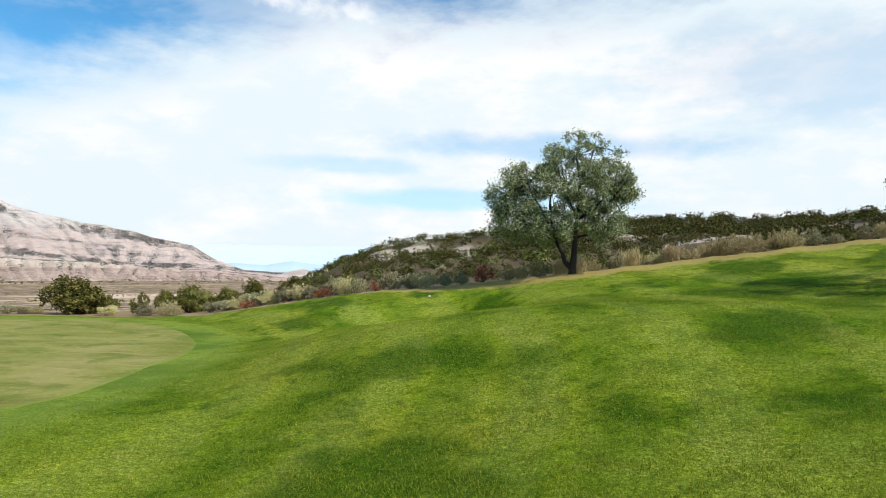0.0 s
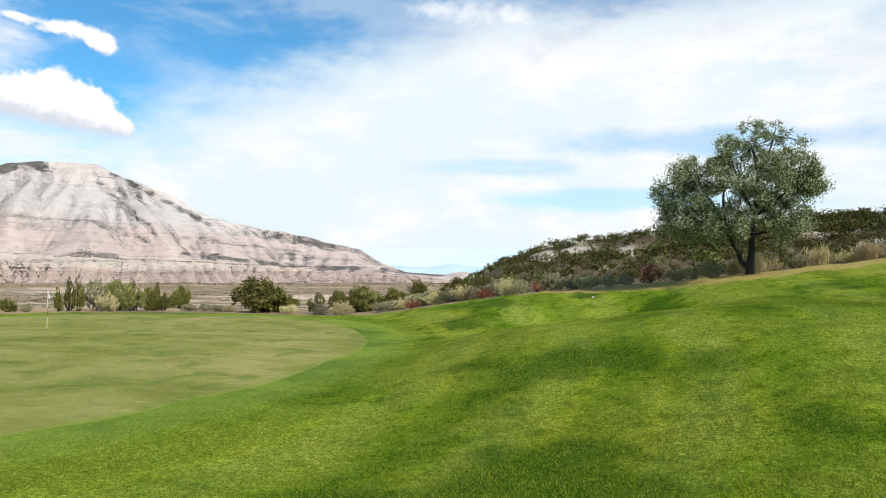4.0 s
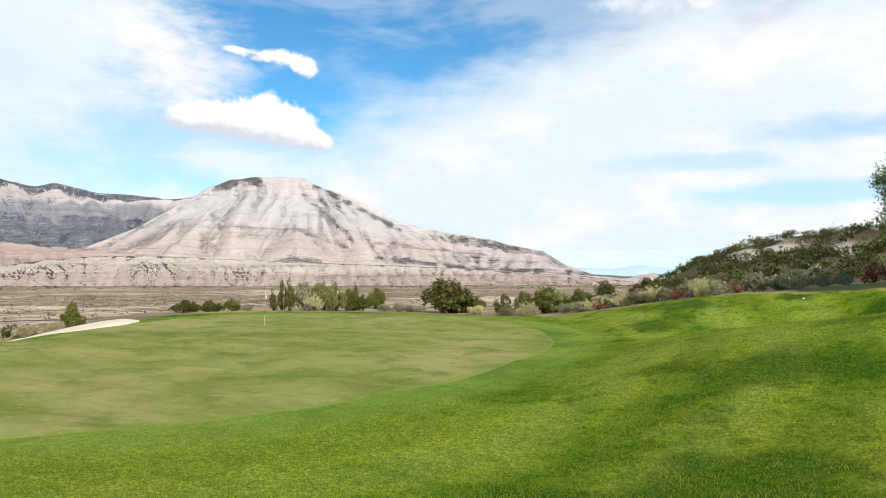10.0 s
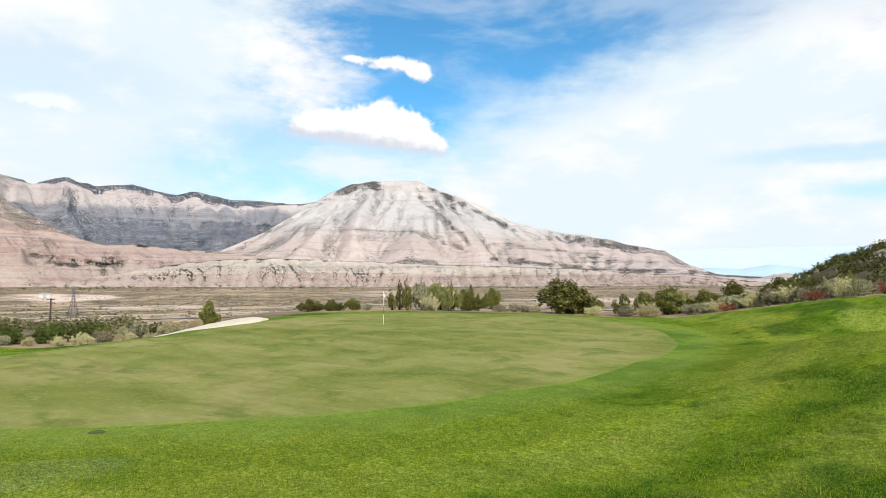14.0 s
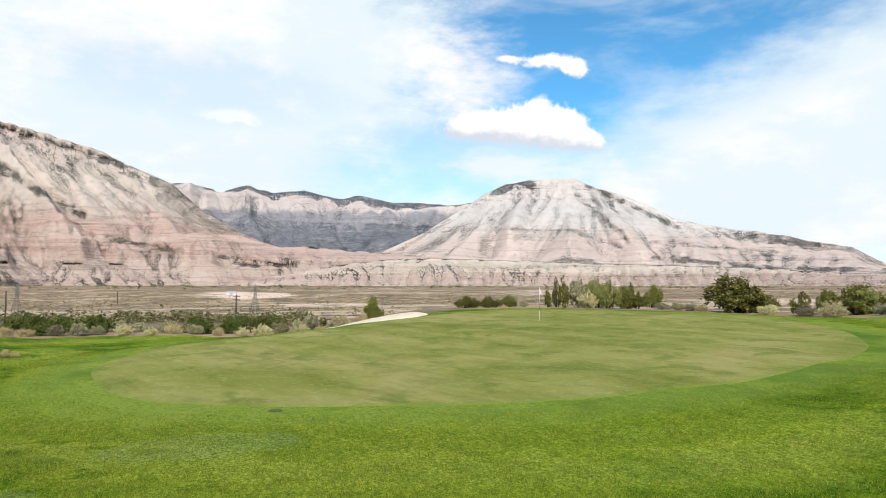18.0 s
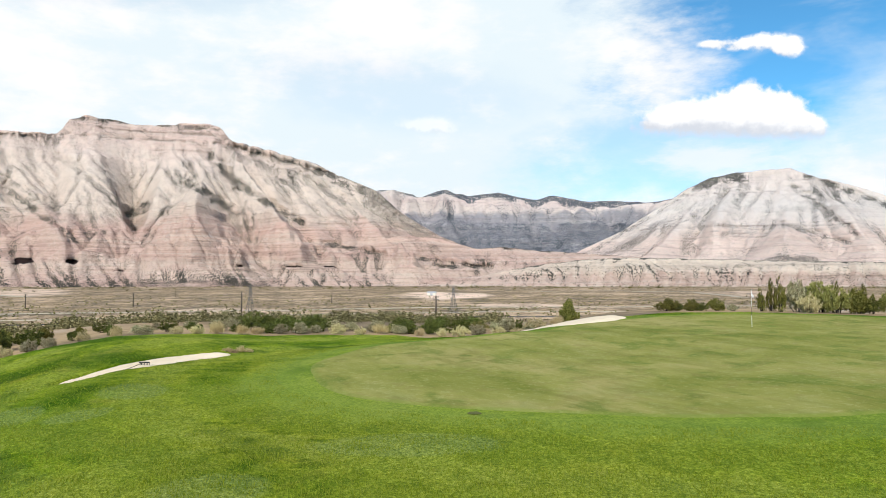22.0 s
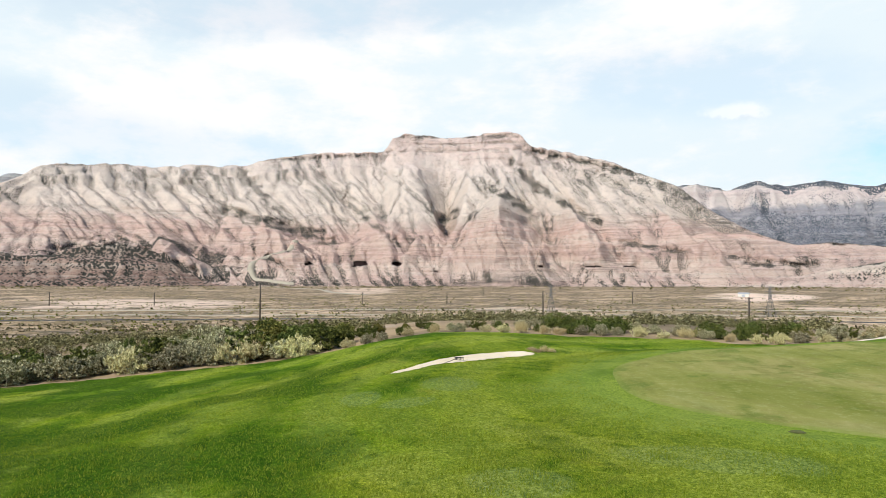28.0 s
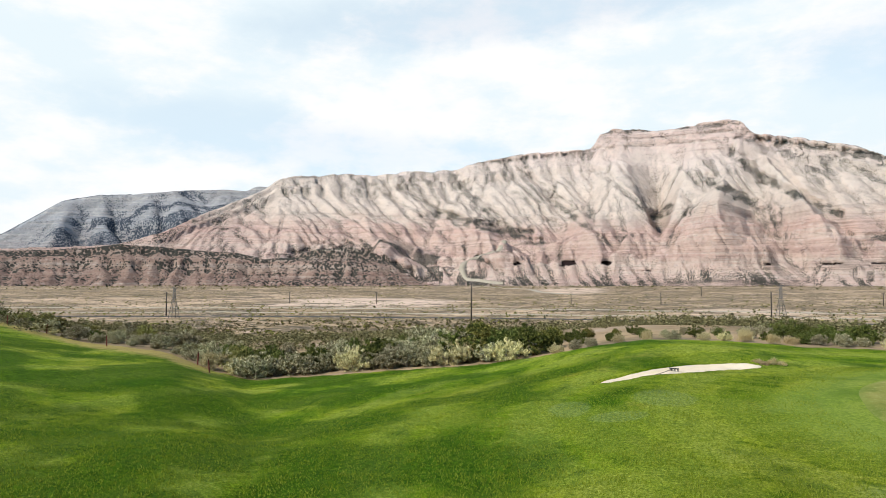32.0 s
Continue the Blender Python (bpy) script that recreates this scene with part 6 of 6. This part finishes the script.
# ---- valley: roads, poles, towers, sheds ----
def road(name, pts, wide, mat, label):
    p = np.array([at(t, r) for t, r in pts])
    q = np.linspace(0, len(p) - 1, 160)
    c = np.stack([np.interp(q, np.arange(len(p)), p[:, k]) for k in (0, 1)], -1)
    ker = np.hanning(21)
    ker /= ker.sum()
    c = np.stack([np.convolve(np.pad(c[:, k], 10, mode="edge"), ker, "valid") for k in (0, 1)], -1)
    d = np.gradient(c, axis=0)
    d /= np.linalg.norm(d, axis=1, keepdims=True) + 1e-9
    nrm = np.stack([-d[:, 1], d[:, 0]], -1) * wide / 2
    rows = []
    for k, dz in ((-1.2, -0.8), (-1, 0.45), (0, 0.55), (1, 0.45), (1.2, -0.8)):
        e = c + nrm * k
        rows.append(np.stack([e[:, 0], e[:, 1], ground_z(c[:, 0], c[:, 1]) + dz], -1))
    v = np.stack(rows, 1).reshape(-1, 3)
    structure(name, mesh_of(name, v, grid_faces(160, 5)[:, ::-1], mat), label, "road")


road("highway", [(14, 900), (40, 760), (70, 640), (100, 600), (125, 660), (150, 800)], 7, PALE_ROAD, "long pale road crossing the valley floor")
road("frontage_road", [(14, 760), (40, 640), (70, 540), (100, 505), (125, 560), (150, 690)], 4, PALE_ROAD, "pale dirt road along the valley")
road("rail_bed", [(14, 640), (40, 540), (70, 468), (100, 445), (125, 492), (150, 600)], 3.5, ASPHALT, "dark railway bed across the valley floor")
road("mesa_track", [(97.5, 1150), (100.5, 1350), (101.2, 1600), (104, 1850), (106.5, 2250)], 13, PALE_ROAD, "pale dirt track winding to the mesa foot")
def slope_track(mount, path, wide):
    """A cut track that climbs a mountain slope: path is turn and row fraction."""
    az, RR, ZZ = SLOPES[mount]
    ns = RR.shape[1]
    t = np.array(path)
    q = np.linspace(0, len(t) - 1, 140)
    a = np.interp(q, np.arange(len(t)), t[:, 0])
    sfr = np.interp(q, np.arange(len(t)), t[:, 1])
    ker = np.hanning(19) / np.hanning(19).sum()
    a, sfr = (np.convolve(np.pad(u, 9, mode="edge"), ker, "valid") for u in (a, sfr))
    i = np.clip(np.searchsorted(az, a), 0, len(az) - 1)
    j = np.clip((sfr * (ns - 1)).astype(int), 0, ns - 1)
    r, z = RR[i, j], ZZ[i, j]
    z = np.convolve(np.pad(z, 5, mode="edge"), np.ones(11) / 11, "valid") + 5
    c = np.stack([-np.sin(np.radians(a)) * r, np.cos(np.radians(a)) * r], -1)
    c = np.stack([np.convolve(np.pad(c[:, k], 5, mode="edge"), np.ones(11) / 11, "valid") for k in (0, 1)], -1)
    d = np.gradient(c, axis=0)
    d /= np.linalg.norm(d, axis=1, keepdims=True) + 1e-9
    nrm = np.stack([-d[:, 1], d[:, 0]], -1) * wide / 2
    v = np.stack([np.column_stack([c + nrm * k, z + dz]) for k, dz in ((-1.6, -9), (-1, 0), (1, 0), (1.6, -9))], 1).reshape(-1, 3)
    structure("slope_track", mesh_of("slope_track", v, grid_faces(140, 4)[:, ::-1], PALE_ROAD), "pale dirt track cut across the mesa foot", "road")


slope_track("mesa", [(103.4, 0.005), (104.6, 0.02), (106.3, 0.045), (107.0, 0.08), (106.6, 0.12), (105.4, 0.15), (104.2, 0.18), (103.3, 0.23)], 14)
road("side_track", [(43.0, 1050), (47.0, 1400), (53, 1500), (60, 1450)], 12, PALE_ROAD, "pale dirt track across the flats")


def pole(turn, r, high, arms):
    x, y = at(turn, r)
    e = thing("utility_pole", "dark wooden utility pole standing in the valley", "utility pole", "power line poles", pose(x, y, gz(x, y), 0, 0, turn + 20))
    part("shaft", mesh_of("pole_shaft", *tube([(0, 0, -1), (0, 0, high * 0.5), (0, 0, high)], [0.46, 0.41, 0.33], 8), WOOD), e)
    for i in range(arms):
        z = high - 0.8 - 1.5 * i
        arm = part("crossarm", bm_mesh("pole_arm", box(0, 0.22, z, 3.6, 0.24, 0.3, 0.03), WOOD), e)
        for px in (-1.6, -0.8, 0.8, 1.6):
            part("insulator", mesh_of("pole_insulator", *tube([(px, 0.22, z + 0.1), (px, 0.22, z + 0.4), (px, 0.22, z + 0.5)], [0.1, 0.12, 0.05], 6), STEEL), arm)


for row in ((83.1, 464, 17.5, 0), (67.45, 372, 16.0, 2), (106.15, 418, 23, 1), (130.3, 505, 16.5, 1), (121, 760, 13, 1), (114, 740, 13, 1), (98, 720, 13, 1), (91, 735, 13, 1), (88, 1100, 14, 1), (76, 800, 13, 1), (14.6, 620, 14, 1)):
    pole(*row)


def tower(turn, r, high):
    x, y = at(turn, r)
    e = thing("transmission_tower", "steel lattice transmission tower in the valley", "power tower", "lattice towers", pose(x, y, gz(x, y), 0, 0, turn + 25))
    w0, w1, kn = high * 0.13, high * 0.035, high * 0.62

    def half(z):
        return w0 + (w1 - w0) * min(1, z / kn)
    for sx in (-1, 1):
        for sy in (-1, 1):
            part("leg", mesh_of("tower_leg", *tube([(sx * half(0), sy * half(0), -0.5), (sx * w1, sy * w1, kn), (sx * w1 * 0.5, sy * w1 * 0.5, high)], [0.16, 0.14, 0.1], 5), STEEL), e)
    zs = [0, 0.16, 0.31, 0.44, 0.54, 0.62, 0.72, 0.82, 0.92]
    for a, b in zip(zs[:-1], zs[1:]):
        za, zb, ha, hb = a * high, b * high, half(a * high), half(b * high)
        ps = []
        for sx, sy, tx, ty in ((-1, -1, 1, -1), (1, -1, 1, 1), (1, 1, -1, 1), (-1, 1, -1, -1)):
            ps.append(tube([(sx * ha, sy * ha, za), ((sx * ha + tx * hb) / 2, (sy * ha + ty * hb) / 2, (za + zb) / 2), (tx * hb, ty * hb, zb)], [0.07] * 3, 4))
            ps.append(tube([(tx * ha, ty * ha, za), ((tx * ha + sx * hb) / 2, (ty * ha + sy * hb) / 2, (za + zb) / 2), (sx * hb, sy * hb, zb)], [0.07] * 3, 4))
        part("bracing", mesh_of("tower_brace", *merged(ps), STEEL), e)
    for zf, span in ((0.70, 0.20), (0.82, 0.17), (0.94, 0.13)):
        z, s = zf * high, span * high
        ps = [tube([(-s, 0, z), (0, 0, z + 0.05), (s, 0, z)], [0.09] * 3, 5), tube([(-s, 0, z), (0, 0, z + 0.06 * high), (s, 0, z)], [0.08] * 3, 5)]
        part("crossarm", mesh_of("tower_arm", *merged(ps), STEEL), e)


for row in ((82.45, 520, 21.5), (66.0, 530, 21.5), (129.75, 480, 20.5)):
    tower(*row)


def shed(turn, r, sx, sy, h, spin):
    x, y = at(turn, r)
    e = thing("metal_shed", "cream metal shed far off on the valley floor", "shed", "valley sheds", pose(x, y, gz(x, y) - 0.3, 0, 0, spin))
    part("wall", bm_mesh("shed_wall", box(0, 0, h / 2, sx, sy, h, 0.03), CREAM), e)
    v = [(-sx * 0.53, -sy * 0.55, h), (sx * 0.53, -sy * 0.55, h), (sx * 0.53, sy * 0.55, h), (-sx * 0.53, sy * 0.55, h), (-sx * 0.53, 0, h + sy * 0.28), (sx * 0.53, 0, h + sy * 0.28)]
    part("roof", mesh_of("shed_roof", v, [(0, 1, 5, 4), (2, 3, 4, 5), (0, 4, 3), (1, 2, 5), (3, 2, 1, 0)], ROOF, False), e, "grey metal gable roof")
    part("door", bm_mesh("shed_door", box(0, -sy / 2 - 0.03, h * 0.42, sx * 0.3, 0.08, h * 0.8, 0.01), ROOF), e)


for row in ((67.8, 1150, 15, 8, 4.5, 60),):
    shed(*row)
